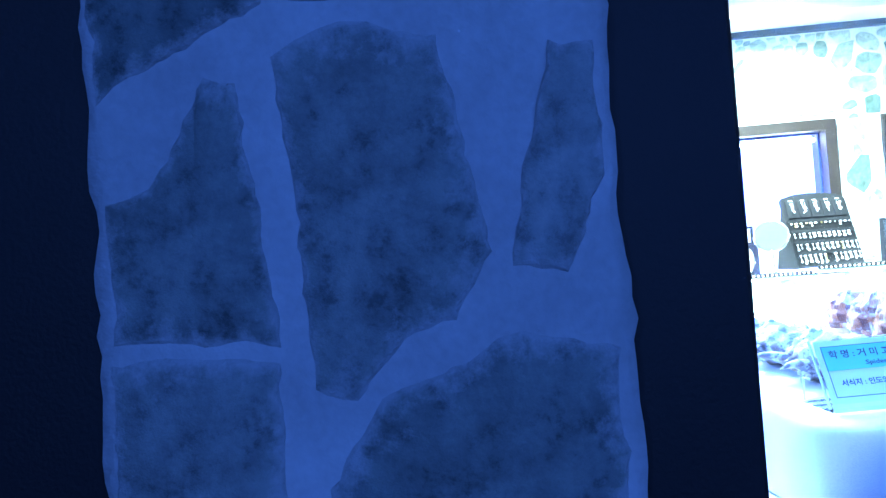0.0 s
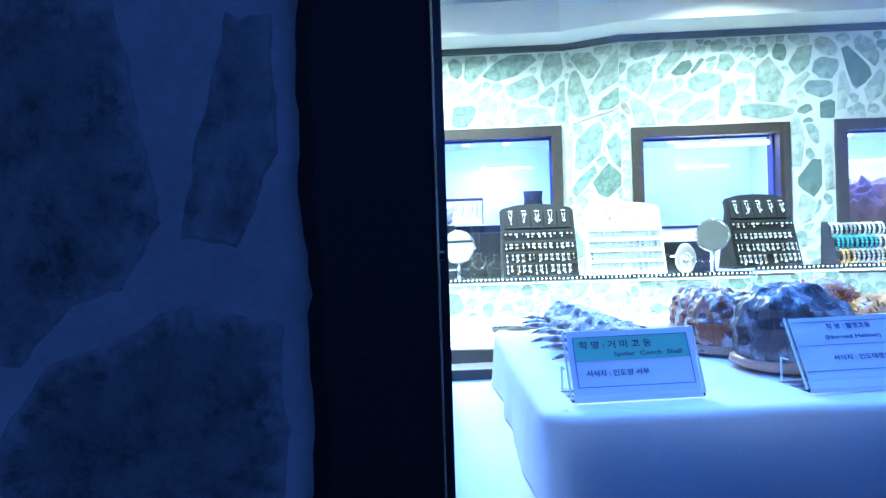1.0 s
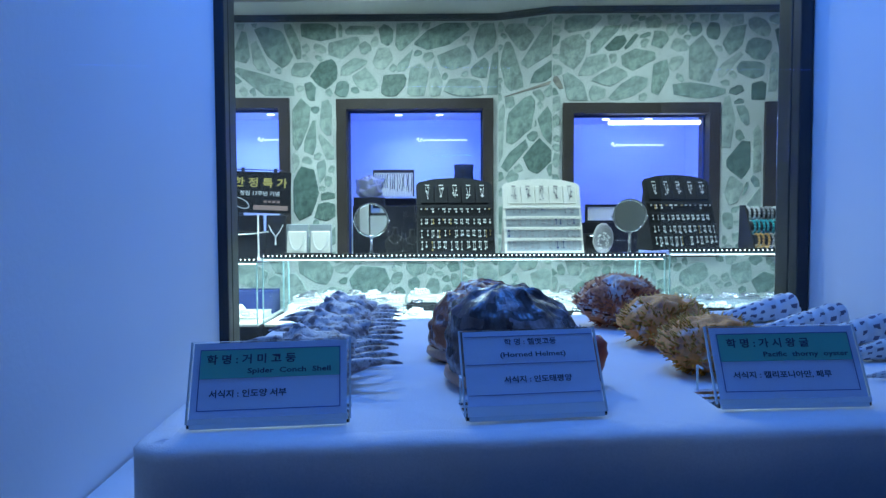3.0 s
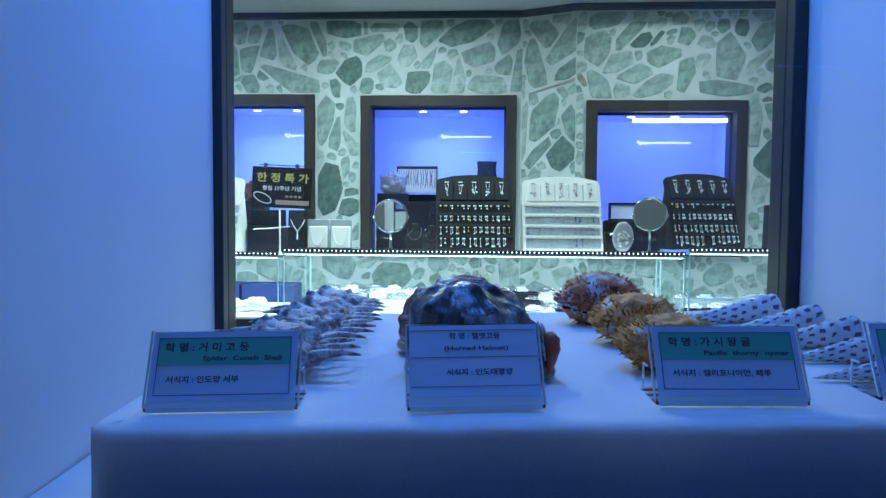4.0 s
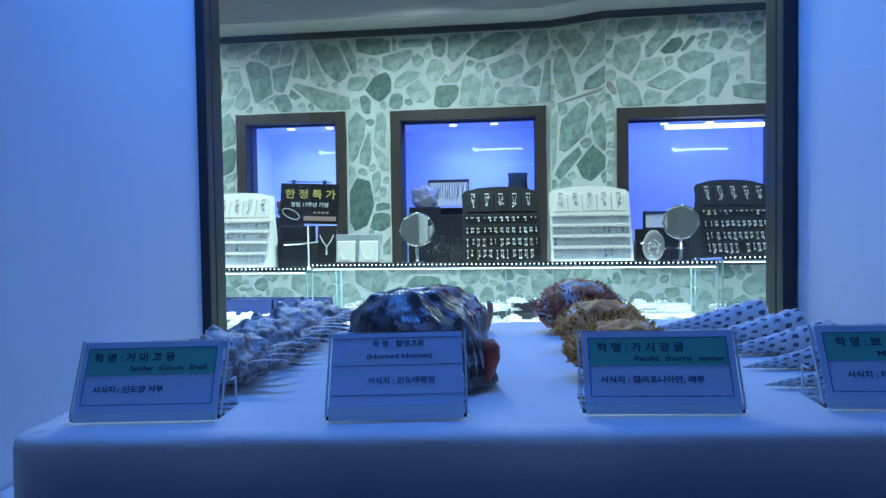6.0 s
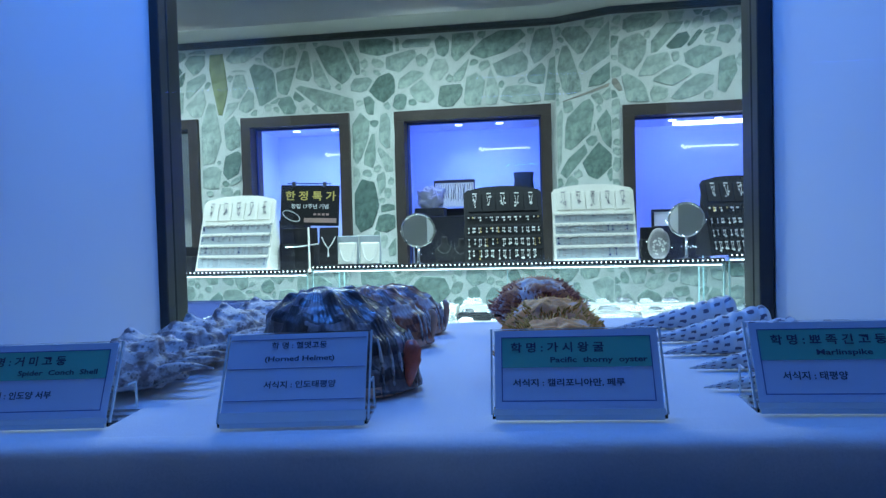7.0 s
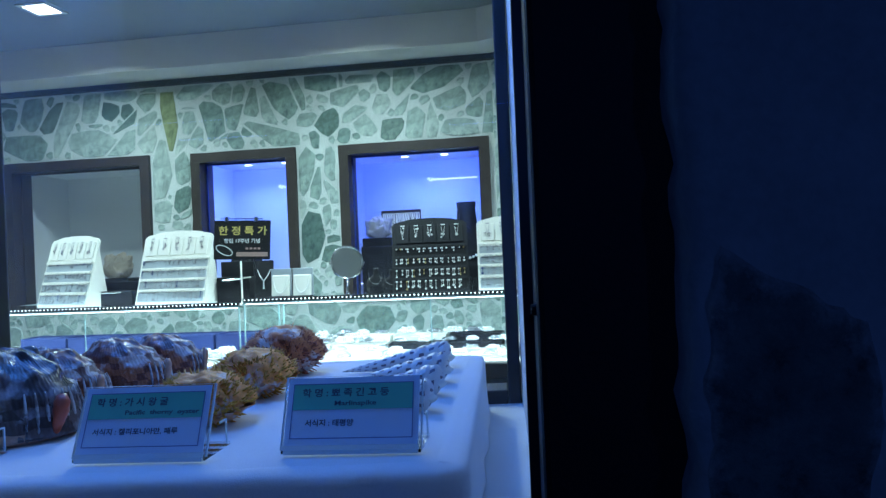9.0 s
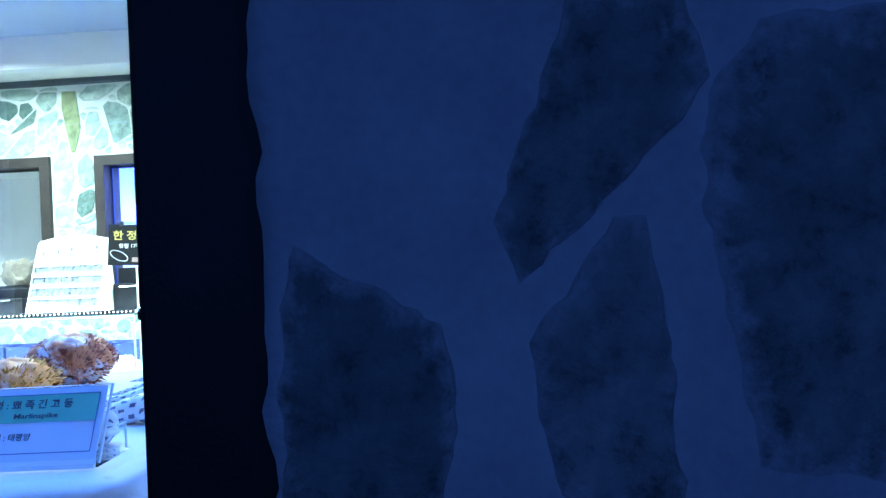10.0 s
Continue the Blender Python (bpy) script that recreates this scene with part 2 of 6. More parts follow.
def helmet_material(name, ground, blotch, dark, lines):
    """Glossy helmet shell: pale ground, brown blotches, rows of dark square marks round the whorl, fine growth lines."""
    m, nt, b = material(name)
    v = coords(nt)
    uv = nt.nodes.new("ShaderNodeUVMap")
    bend = mixc(nt, 0.07, uv.outputs[0], noise_colour(nt, v, 75), "ADD")

    def grid(su, sv):
        mp = nt.nodes.new("ShaderNodeMapping")
        mp.inputs["Scale"].default_value = (su, sv, 1)
        nt.links.new(bend, mp.inputs["Vector"])
        fl = nt.nodes.new("ShaderNodeVectorMath")
        fl.operation = "FLOOR"
        nt.links.new(mp.outputs[0], fl.inputs[0])
        wn = nt.nodes.new("ShaderNodeTexWhiteNoise")
        nt.links.new(fl.outputs[0], wn.inputs["Vector"])
        return wn.outputs["Value"]

    broad = noise_tex(nt, v, 42, 4.0, 0.6)
    col = mixc(nt, ramp(nt, broad, [(0.40, (0, 0, 0)), (0.52, (1, 1, 1))]), ground, blotch)
    col = mixc(nt, ramp(nt, grid(26, 13), [(0.56, (0, 0, 0)), (0.60, (0.8, 0.8, 0.8))]), col, dark)
    wave = nt.nodes.new("ShaderNodeTexWave")
    wave.inputs["Scale"].default_value, wave.inputs["Distortion"].default_value, wave.inputs["Detail"].default_value = lines, 1.5, 2.0
    nt.links.new(uv.outputs[0], wave.inputs["Vector"])
    col = mixc(nt, 0.12, col, ramp(nt, wave.outputs["Fac"], [(0.1, (0.45, 0.43, 0.43)), (0.6, (1.15, 1.12, 1.10))]), "MULTIPLY")
    fine = noise_tex(nt, v, 330, 4.0, 0.7)
    col = mixc(nt, 0.4, col, ramp(nt, fine, [(0.3, (0.55, 0.53, 0.53)), (0.6, (1.1, 1.1, 1.08))]), "MULTIPLY")
    nt.links.new(col, b.inputs["Base Color"])
    b.inputs["Roughness"].default_value = 0.26
    bump(nt, b, wave.outputs["Fac"], 0.15, 0.002)
    return m


def noise_colour(nt, vec, scale):
    n = nt.nodes.new("ShaderNodeTexNoise")
    n.inputs["Scale"].default_value = scale
    nt.links.new(vec, n.inputs["Vector"])
    return n.outputs["Color"]


M_HELMET_DARK = helmet_material("dark_helmet_shell", (0.36, 0.33, 0.34), (0.13, 0.095, 0.09), (0.035, 0.024, 0.022), 26)
M_HELMET = helmet_material("brown_helmet_shell", (0.70, 0.58, 0.50), (0.36, 0.13, 0.06), (0.11, 0.035, 0.025), 22)
M_LIP = plain("orange_shell_lip", (0.58, 0.32, 0.20), 0.3, var=0.2, scale=120)
M_REDLIP = plain("red_shell_lip", (0.50, 0.10, 0.05), 0.3, var=0.2, scale=120)
M_SPIDER = shell_material("mottled_conch", (0.62, 0.58, 0.56), (0.22, 0.17, 0.16), (0.12, 0.09, 0.09), 80, 0.48, 0.45)
M_OYSTER = shell_material("orange_oyster", (0.70, 0.58, 0.48), (0.62, 0.19, 0.05), (0.30, 0.08, 0.04), 38, 0.56, 0.5)
M_OYSTER_PALE = shell_material("pale_oyster", (0.66, 0.58, 0.54), (0.78, 0.27, 0.04), (0.42, 0.13, 0.04), 30, 0.60, 0.5)
M_SPINE = plain("orange_thorns", (0.92, 0.38, 0.04), 0.5, var=0.4, scale=120)
M_SPINE_RED = plain("red_brown_thorns", (0.48, 0.14, 0.07), 0.5, var=0.4, scale=120)


def auger_material():
    """White shell with rows of dark dashes that follow the whorls."""
    m, nt, b = material("dashed_auger")
    uv = nt.nodes.new("ShaderNodeUVMap")
    sep = nt.nodes.new("ShaderNodeSeparateXYZ")
    nt.links.new(uv.outputs[0], sep.inputs[0])

    def math(op, a, c):
        n = nt.nodes.new("ShaderNodeMath")
        n.operation = op
        for k, s in enumerate((a, c)):
            if hasattr(s, "is_linked"):
                nt.links.new(s, n.inputs[k])
            else:
                n.inputs[k].default_value = s
        return n.outputs[0]

    v = math("FRACT", math("MULTIPLY", sep.outputs[1], 13.0), 0.0)
    u = math("FRACT", math("ADD", math("MULTIPLY", sep.outputs[0], 8.0), math("MULTIPLY", math("FLOOR", math("MULTIPLY", sep.outputs[1], 13.0), 0.0), 0.37)), 0.0)
    wob = noise_tex(nt, coords(nt), 160, 2.0)
    inside = math("MULTIPLY", math("LESS_THAN", math("ABSOLUTE", math("SUBTRACT", v, 0.5), 0), math("MULTIPLY", wob, 0.50)), math("LESS_THAN", u, math("MULTIPLY", wob, 0.72)))
    base = ramp(nt, noise_tex(nt, coords(nt), 50), [(0.3, (0.60, 0.60, 0.61)), (0.7, (0.76, 0.75, 0.74))])
    nt.links.new(mixc(nt, inside, base, (0.13, 0.115, 0.16)), b.inputs["Base Color"])
    b.inputs["Roughness"].default_value = 0.35
    bump(nt, b, noise_tex(nt, coords(nt), 240, 2.0), 0.2, 0.001)
    return m


M_AUGER = auger_material()


# ---- builders ----
def box(bm, x0, y0, z0, x1, y1, z1, m=None):
    vs = [bm.verts.new((x, y, z)) for x in (x0, x1) for y in (y0, y1) for z in (z0, z1)]
    if m is not None:
        for v in vs:
            v.co = m @ v.co
    for f in ((0, 1, 3, 2), (4, 6, 7, 5), (0, 4, 5, 1), (2, 3, 7, 6), (0, 2, 6, 4), (1, 5, 7, 3)):
        bm.faces.new([vs[i] for i in f])
    return vs


def sheet(bm, a, b, c, d):
    """One thin sheet of glass through four corners."""
    bm.faces.new([bm.verts.new(p) for p in (a, b, c, d)])


def upright(bm, x0, x1, y, z0, z1):
    sheet(bm, (x0, y, z0), (x1, y, z0), (x1, y, z1), (x0, y, z1))


def rounded_box(x0, y0, z0, x1, y1, z1, r=0.003, seg=2):
    bm = bmesh.new()
    box(bm, x0, y0, z0, x1, y1, z1)
    bmesh.ops.recalc_face_normals(bm, faces=bm.faces)
    bmesh.ops.bevel(bm, geom=bm.edges[:], offset=r, segments=seg, affect="EDGES", profile=0.5)
    return bm


def tube(bm, pts, radii, seg=8, cap=True):
    """A round tapered rod along points."""
    rings = []
    for i, p in enumerate(pts):
        p = Vector(p)
        d = Vector(pts[min(i + 1, len(pts) - 1)]) - Vector(pts[max(i - 1, 0)])
        q = d.normalized().to_track_quat("Z", "Y")
        rings.append([bm.verts.new(p + q @ Vector((radii[i] * math.cos(a), radii[i] * math.sin(a), 0))) for a in (2 * math.pi * k / seg for k in range(seg))])
    for a, b in zip(rings, rings[1:]):
        for k in range(seg):
            bm.faces.new((a[k], a[(k + 1) % seg], b[(k + 1) % seg], b[k]))
    if cap:
        bm.faces.new(rings[0][::-1])
        bm.faces.new(rings[-1])
    return rings


def ball(bm, c, r, u=6, v=4):
    bmesh.ops.create_uvsphere(bm, u_segments=u, v_segments=v, radius=r, matrix=Matrix.Translation(c))


def lathe(bm, profile, seg=20, m=Matrix()):
    """Turned shape about z from (radius, height) pairs."""
    rings = [[bm.verts.new(m @ Vector((max(r, 1e-4) * math.cos(2 * math.pi * k / seg), max(r, 1e-4) * math.sin(2 * math.pi * k / seg), h))) for k in range(seg)] for r, h in profile]
    for a, b in zip(rings, rings[1:]):
        for k in range(seg):
            bm.faces.new((a[k], a[(k + 1) % seg], b[(k + 1) % seg], b[k]))
    bm.faces.new(rings[0][::-1])
    bm.faces.new(rings[-1])


def mesh_of(name, bm, mat, smooth=False):
    bmesh.ops.recalc_face_normals(bm, faces=bm.faces)
    me = bpy.data.meshes.new(name)
    bm.to_mesh(me)
    bm.free()
    me.materials.append(mat)
    if smooth:
        for p in me.polygons:
            p.use_smooth = True
    return me


def part(name, bm, mat, parent=None, label="", smooth=False):
    ob = new(name, mesh_of(name, bm, mat, smooth))
    if parent is not None:
        ob.parent = parent
    if label:
        tagged(ob, label)
    return ob


def thing(name, label, category, m=None, group="", kind=""):
    ob = new(name)
    ob.empty_display_size = 0.02
    if m is not None:
        ob.matrix_world = m
    return tagged(ob, label, category, group, kind)


def structure(name, bm, mat, label="", m=None):
    ob = new(name, mesh_of(name, bm, mat))
    if m is not None:
        ob.matrix_world = m
    return tagged(ob, label, name.split("_")[0], "", "structure")


def lettering(text, high, mat, parent, m, span, name="lettering"):
    """Flat letters of a given height between two places of a line."""
    cu = bpy.data.curves.new(name, "FONT")
    cu.body, cu.size, cu.resolution_u, cu.offset = text, 1.0, 2, 0.022
    tmp = new(name, cu)
    bpy.context.view_layer.update()
    me = bpy.data.meshes.new_from_object(tmp.evaluated_get(bpy.context.evaluated_depsgraph_get()))
    bpy.data.objects.remove(tmp)
    xs, ys = [v.co.x for v in me.vertices], [v.co.y for v in me.vertices]
    x0, x1, mid = span
    k, q = (x1 - x0) / (max(xs) - min(xs)), high / (max(ys) - min(ys))
    for v in me.vertices:
        v.co = (x0 + (v.co.x - min(xs)) * k, mid + (v.co.y - 0.5 * (max(ys) + min(ys))) * q, 0)
    me.materials.clear()
    me.materials.append(mat)
    ob = new(name, me)
    ob.parent = parent
    ob.matrix_basis = m
    return ob


# irregular stone pieces
def clip(poly, px, pz, nx, nz):
    """Keeps the side of the line through p that n points away from."""
    out = []
    for i, a in enumerate(poly):
        b = poly[(i + 1) % len(poly)]
        da, db = (a[0] - px) * nx + (a[1] - pz) * nz, (b[0] - px) * nx + (b[1] - pz) * nz
        if da <= 0:
            out.append(a)
        if da * db < 0:
            k = da / (da - db)
            out.append((a[0] + k * (b[0] - a[0]), a[1] + k * (b[1] - a[1])))
    return out


def stone_piece(name, poly, depth, parent, mat, rough=0.12, steps=3, edge=0.25):
    """One flat stone: uneven outline, rounded edge, faces towards -y."""
    cx, cz = sum(p[0] for p in poly) / len(poly), sum(p[1] for p in poly) / len(poly)
    size = max(math.hypot(p[0] - cx, p[1] - cz) for p in poly)
    ring = []
    for a, b in zip(poly, poly[1:] + poly[:1]):
        n = max(1, min(steps, round(math.hypot(b[0] - a[0], b[1] - a[1]) / (size * 0.35))))
        for k in range(n):
            x, z = a[0] + (b[0] - a[0]) * k / n, a[1] + (b[1] - a[1]) * k / n
            w = 1 - rough * random.random() - (0.03 if k == 0 else 0)
            ring.append((cx + (x - cx) * w - cx, cz + (z - cz) * w - cz))
    bm = bmesh.new()
    lay = bm.verts.layers.float.new("smear")
    e = min(edge * size, 0.008)
    lo = [bm.verts.new((x, 0.004, z)) for x, z in ring]
    mid = [bm.verts.new((x, -depth * random.uniform(0.15, 0.5), z)) for x, z in ring]
    hi = [bm.verts.new((x * (1 - e / size), -depth * random.uniform(0.8, 1.1), z * (1 - e / size))) for x, z in ring]
    top = bm.verts.new((0, -depth, 0))
    for vs, w in ((lo, 0.55), (mid, 0.45), (hi, 0.12), ([top], 0.0)):
        for v in vs:
            v[lay] = w * random.uniform(0.6, 1.1)
    n = len(ring)
    for k in range(n):
        j = (k + 1) % n
        bm.faces.new((lo[k], lo[j], mid[j], mid[k]))
        bm.faces.new((mid[k], mid[j], hi[j], hi[k]))
        bm.faces.new((hi[k], hi[j], top))
    ob = part(name, bm, mat, parent)
    ob.location = (cx, 0, cz)
    return ob


# ---- corridor, facade and niche shell ----
def zt(x):
    """Height of the tabletop, which leans a little."""
    return 0.9520 + 0.016 * (x - 0.42)


def zf(x):
    return 0.878 + 0.014 * (x - 0.32)


X0, X1 = 0.322, 1.121            # niche, inner faces
FRONT, BACK, TOP = 0.264, 0.888, 1.80

bm = bmesh.new()
box(bm, -8, -9.0, -0.1, 9, 9, 0)
structure("floor", bm, M_FLOOR, "dark polished stone floor")
bm = bmesh.new()
box(bm, -7.5, -8.6, 2.86, 8.5, FRONT + 0.01, 3.0)
structure("ceiling_corridor", bm, M_DARKWALL, "dark ceiling of the hall")
bm = bmesh.new()
box(bm, -7.5, -8.6, 0, 8.5, -8.45, 2.86)
structure("wall_south", bm, M_DARKWALL, "dark far wall of the hall")
for n, x in (("wall_west", -7.6), ("wall_east", 8.5)):
    bm = bmesh.new()
    box(bm, x, -8.45, 0, x + 0.1, FRONT + 0.01, 2.86)
    structure(n, bm, M_DARKWALL, "dark end wall of the hall")


def mortar_wall(name, x0, x1, z0, z1, ragged):
    """Mortar bed with slightly ragged upright edges."""
    bm = bmesh.new()
    nx, nz = max(2, int((x1 - x0) / 0.012)), max(2, int((z1 - z0) / 0.012))
    grid = []
    for j in range(nz + 1):
        row = []
        for i in range(nx + 1):
            x, z = x0 + (x1 - x0) * i / nx, z0 + (z1 - z0) * j / nz
            if i in (0, nx):
                x += ragged * (noise.noise((x * 3, z * 28, 1.0)) + 0.6 * noise.noise((x, z * 70, 7.0)))
            y = FRONT + 0.003 * noise.noise((x * 30, z * 30, 3.0)) + 0.0012 * noise.noise((x * 110, z * 110, 5.0))
            row.append(bm.verts.new((x, y, z)))
        grid.append(row)
    for a, b in zip(grid, grid[1:]):
        for i in range(nx):
            bm.faces.new((a[i], a[i + 1], b[i + 1], b[i]))
    edge = [e for e in bm.edges if e.is_boundary]
    ext = bmesh.ops.extrude_edge_only(bm, edges=edge)
    for v in (g for g in ext["geom"] if isinstance(g, bmesh.types.BMVert)):
        v.co.y = FRONT + 0.05
    ob = structure(name, bm, M_NEARMORTAR, "rough pale mortar with irregular flat stones set in it")
    for p in ob.data.polygons:
        p.use_smooth = True
    return ob


pier_left = mortar_wall("wall_pier_left", -0.068, 0.240, 0.70, 1.50, 0.006)
pier_right = mortar_wall("wall_pier_right", 1.194, 1.90, 0.70, 1.50, 0.006)

bm = bmesh.new()
for x0, x1, z0, z1 in ((-7.5, 8.5, 0, 0.70), (-7.5, 8.5, 1.50, 2.86), (-7.5, -0.75, 0.70, 1.50), (1.90, 8.5, 0.70, 1.50)):
    box(bm, x0, FRONT + 0.012, z0, x1, 0.50, z1)
structure("wall_facade", bm, M_NEARMORTAR, "rough pale mortar wall of the corridor")

# front frame of the niche, black and broad
front_frame = thing("window_frame_front", "broad black painted timber frame round the display niche", "window frame", kind="structure")


def frame_member(x0, z0, x1, z1, y0, y1, parent, mat, name="frame_member", r=0.004):
    return part(name, rounded_box(x0, y0, z0, x1, y1, z1, r), mat, parent)


frame_member(0.232, 0.72, X0, 1.498, FRONT + 0.024, 0.360, front_frame, M_BLACK)
frame_member(X1, 0.72, 1.202, 1.498, FRONT + 0.031, 0.360, front_frame, M_BLACK)
frame_member(X0, 0.72, X1, 0.815, FRONT + 0.022, 0.360, front_frame, M_BLACK)
frame_member(X0, 1.42, X1, 1.498, FRONT + 0.022, 0.360, front_frame, M_BLACK)
for x, s in ((X0, 1), (X1, -1)):
    bm = bmesh.new()
    box(bm, min(x, x + s * 0.006), 0.346, 0.815, max(x, x + s * 0.006), 0.359, 1.42)
    part("glazing_bead", bm, M_ALU, front_frame)
    bm = bmesh.new()
    tube(bm, [(x, 0.305, 1.072), (x + s * 0.003, 0.305, 1.072)], [0.0035, 0.003], 10)
    part("screw_head", bm, M_BLACK, front_frame)
bm = bmesh.new()
upright(bm, X0 + 0.001, X1 - 0.001, 0.352, 0.816, 1.419)
pane = part("pane", bm, M_FRONTGLASS, front_frame, "clear front glass")
pane.visible_shadow = False

# the neighbouring frame beyond the left pier
side_frame = thing("window_frame_side", "black painted frame of the neighbouring niche", "window frame", kind="structure")
frame_member(-0.160, 0.72, -0.060, 1.498, FRONT + 0.022, 0.360, side_frame, M_BLACK)
bm = bmesh.new()
box(bm, -0.75, 0.355, 0.70, -0.160, 0.39, 1.50)
structure("wall_neighbour", bm, M_DARKWALL, "dark closed panel of the neighbouring niche")

# niche shell
for n, x0, x1 in (("wall_niche_left", X0 - 0.075, X0 - 0.003), ("wall_niche_right", X1 + 0.003, X1 + 0.06)):
    bm = bmesh.new()
    for v in box(bm, x0, 0.361, 0.70, x1, 0.952, TOP):
        if v.co.y > 0.8 and v.co.x < 0.6:
            v.co.x -= 0.010
    structure(n, bm, M_WHITE, "smooth white side wall of the display niche")
bm = bmesh.new()
vs = box(bm, X0 - 0.003, 0.361, 0.70, X1 + 0.003, 0.952, 0.80)
for v in vs:
    if v.co.z > 0.75:
        v.co.z = zf(v.co.x)
structure("floor_niche", bm, M_FLOORW, "white painted sill floor of the niche")
bm = bmesh.new()
box(bm, X0 - 0.003, 0.361, TOP, X1 + 0.003, 0.952, TOP + 0.06)
structure("ceiling_niche", bm, M_WHITE, "white ceiling of the niche")
# unseen header, black so less light bounces onto the cloth front
bm = bmesh.new()
box(bm, X0 - 0.003, 0.361, 1.50, X1 + 0.003, 0.390, TOP)
structure("trim_header", bm, M_BLACK, "unseen header above the front glass, black against bounce light")

# back window into the shop
back_frame = thing("window_frame_back", "slim black aluminium frame of the window into the shop", "window frame", kind="structure")
for x0, x1, z0, z1 in ((X0 - 0.013, X0 + 0.001, 0.868, TOP), (X1 - 0.017, X1 + 0.001, 0.868, TOP)):
    frame_member(x0, z0, x1, z1, BACK, BACK + 0.022, back_frame, M_ALU, "stile", 0.002)
    frame_member(x0, z0, x1, z1, BACK + 0.0225, BACK + 0.060, back_frame, M_ALU, "stile", 0.003)
rail = frame_member(X0 + 0.0015, 0.874, X1 - 0.0175, 0.894, BACK, BACK + 0.056, back_frame, M_ALU, "rail", 0.002)
for v in rail.data.vertices:
    v.co.z += 0.018 * (v.co.x - 0.32)
bm = bmesh.new()
upright(bm, X0 + 0.0015, X1 - 0.0175, BACK + 0.028, 0.888, TOP - 0.002)
back_pane = part("pane", bm, M_GLASS, back_frame, "clear glass into the shop")
back_pane.visible_shadow = False

# blue tube of the niche, under its ceiling, above the view
niche_tube = thing("tube_lamp", "blue fluorescent tube under the niche ceiling", "lamp")
bm = bmesh.new()
tube(bm, [(X0 + 0.06, 0.64, TOP - 0.035), (X1 - 0.24, 0.64, TOP - 0.035)], [0.013, 0.013], 12)
part("tube", bm, M_TUBE_BLUE, niche_tube)
part("batten", rounded_box(X0 + 0.04, 0.615, TOP - 0.02, X1 - 0.22, 0.665, TOP - 0.001), M_WHITE, niche_tube)
lamp_area("niche_light", look((0.632, 0.64, TOP - 0.055), (0.632, 0.70, 0.9)), 0.48, 0.05, P_NICHE, NICHE_BLUE)

# blue tubes of the hall, far behind the path
for x in (-2.5, 1.1, 4.6):
    lt = thing("tube_lamp", "blue fluorescent tube under the hall ceiling", "lamp", group="hall tubes")
    bm = bmesh.new()
    tube(bm, [(x - 0.6, -6.9, 2.72), (x + 0.6, -6.9, 2.72)], [0.008, 0.008], 10)
    part("tube", bm, M_TUBE_BLUE, lt)
    part("batten", rounded_box(x - 0.63, -6.93, 2.74, x + 0.63, -6.87, 2.859), M_DARKWALL, lt)
    d = bpy.data.lights.new("hall_light", "POINT")
    d.energy, d.color, d.shadow_soft_size = 4 * P_CORRIDOR, BLUE, 0.0
    new("hall_light", d).location = (x, -6.9, 2.66)

# ---- near stones ----
def near_stone(parent, mat, *corners):
    """A large flat stone of the corridor wall, with worn edges."""
    pts = []
    for a, b in zip(corners, corners[1:] + corners[:1]):
        n = max(2, int(math.hypot(b[0] - a[0], b[1] - a[1]) / 0.007))
        for k in range(n):
            f = k / n
            x, z = a[0] + (b[0] - a[0]) * f, a[1] + (b[1] - a[1]) * f
            x += 0.004 * noise.noise((x * 45, z * 45, 2.0)) + 0.002 * noise.noise((x * 160, z * 160, 9.0))
            z += 0.004 * noise.noise((x * 45, z * 45, 12.0)) + 0.002 * noise.noise((x * 160, z * 160, 19.0))
            pts.append((x, z))
    cx, cz = sum(p[0] for p in pts) / len(pts), sum(p[1] for p in pts) / len(pts)
    bm = bmesh.new()
    lay = bm.verts.layers.float.new("smear")
    rings = []
    for w, d in ((1.04, 0.004), (0.99, -0.0012), (0.95, -0.0032), (0.80, -0.0042), (0.55, -0.0048), (0.28, -0.0048)):
        rings.append([bm.verts.new(((x - cx) * w, d + (0.0022 * noise.noise((x * w * 60, z * w * 60, 4.0)) if w < 0.98 else 0), (z - cz) * w)) for x, z in pts])
    top = bm.verts.new((0, -0.0048, 0))
    n = len(pts)
    for ring, w in zip(rings, (0.62, 0.50, 0.36, 0.16, 0.02, 0.0)):
        for v in ring:
            v[lay] = w
    for a, b in zip(rings, rings[1:]):
        for k in range(n):
            bm.faces.new((a[k], a[(k + 1) % n], b[(k + 1) % n], b[k]))
    for k in range(n):
        bm.faces.new((rings[-1][k], rings[-1][(k + 1) % n], top))
    ob = part("stone", bm, mat, parent, smooth=True)
    ob.location = (cx, FRONT, cz)


L, R, NS = pier_left, pier_right, M_NEARSTONE
near_stone(L, NS, (-0.063, 1.251), (-0.061, 1.198), (-0.011, 1.227), (0.040, 1.251), (0.047, 1.324), (-0.059, 1.324))
near_stone(L, NS, (0.004, 1.210), (0.021, 1.205), (0.030, 1.122), (0.038, 1.052), (-0.057, 1.058), (-0.060, 1.140), (-0.033, 1.147))
near_stone(L, NS, (0.043, 1.221), (0.085, 1.238), (0.139, 1.224), (0.164, 1.097), (0.139, 1.058), (0.109, 1.050), (0.079, 1.015), (0.056, 1.023), (0.053, 1.143))
near_stone(L, M_NEARPALE, (0.206, 1.216), (0.230, 1.214), (0.230, 1.136), (0.207, 1.081), (0.175, 1.087), (0.191, 1.157))
near_stone(L, NS, (0.061, 0.965), (0.094, 1.015), (0.178, 1.049), (0.232, 1.036), (0.230, 0.891), (0.078, 0.891))
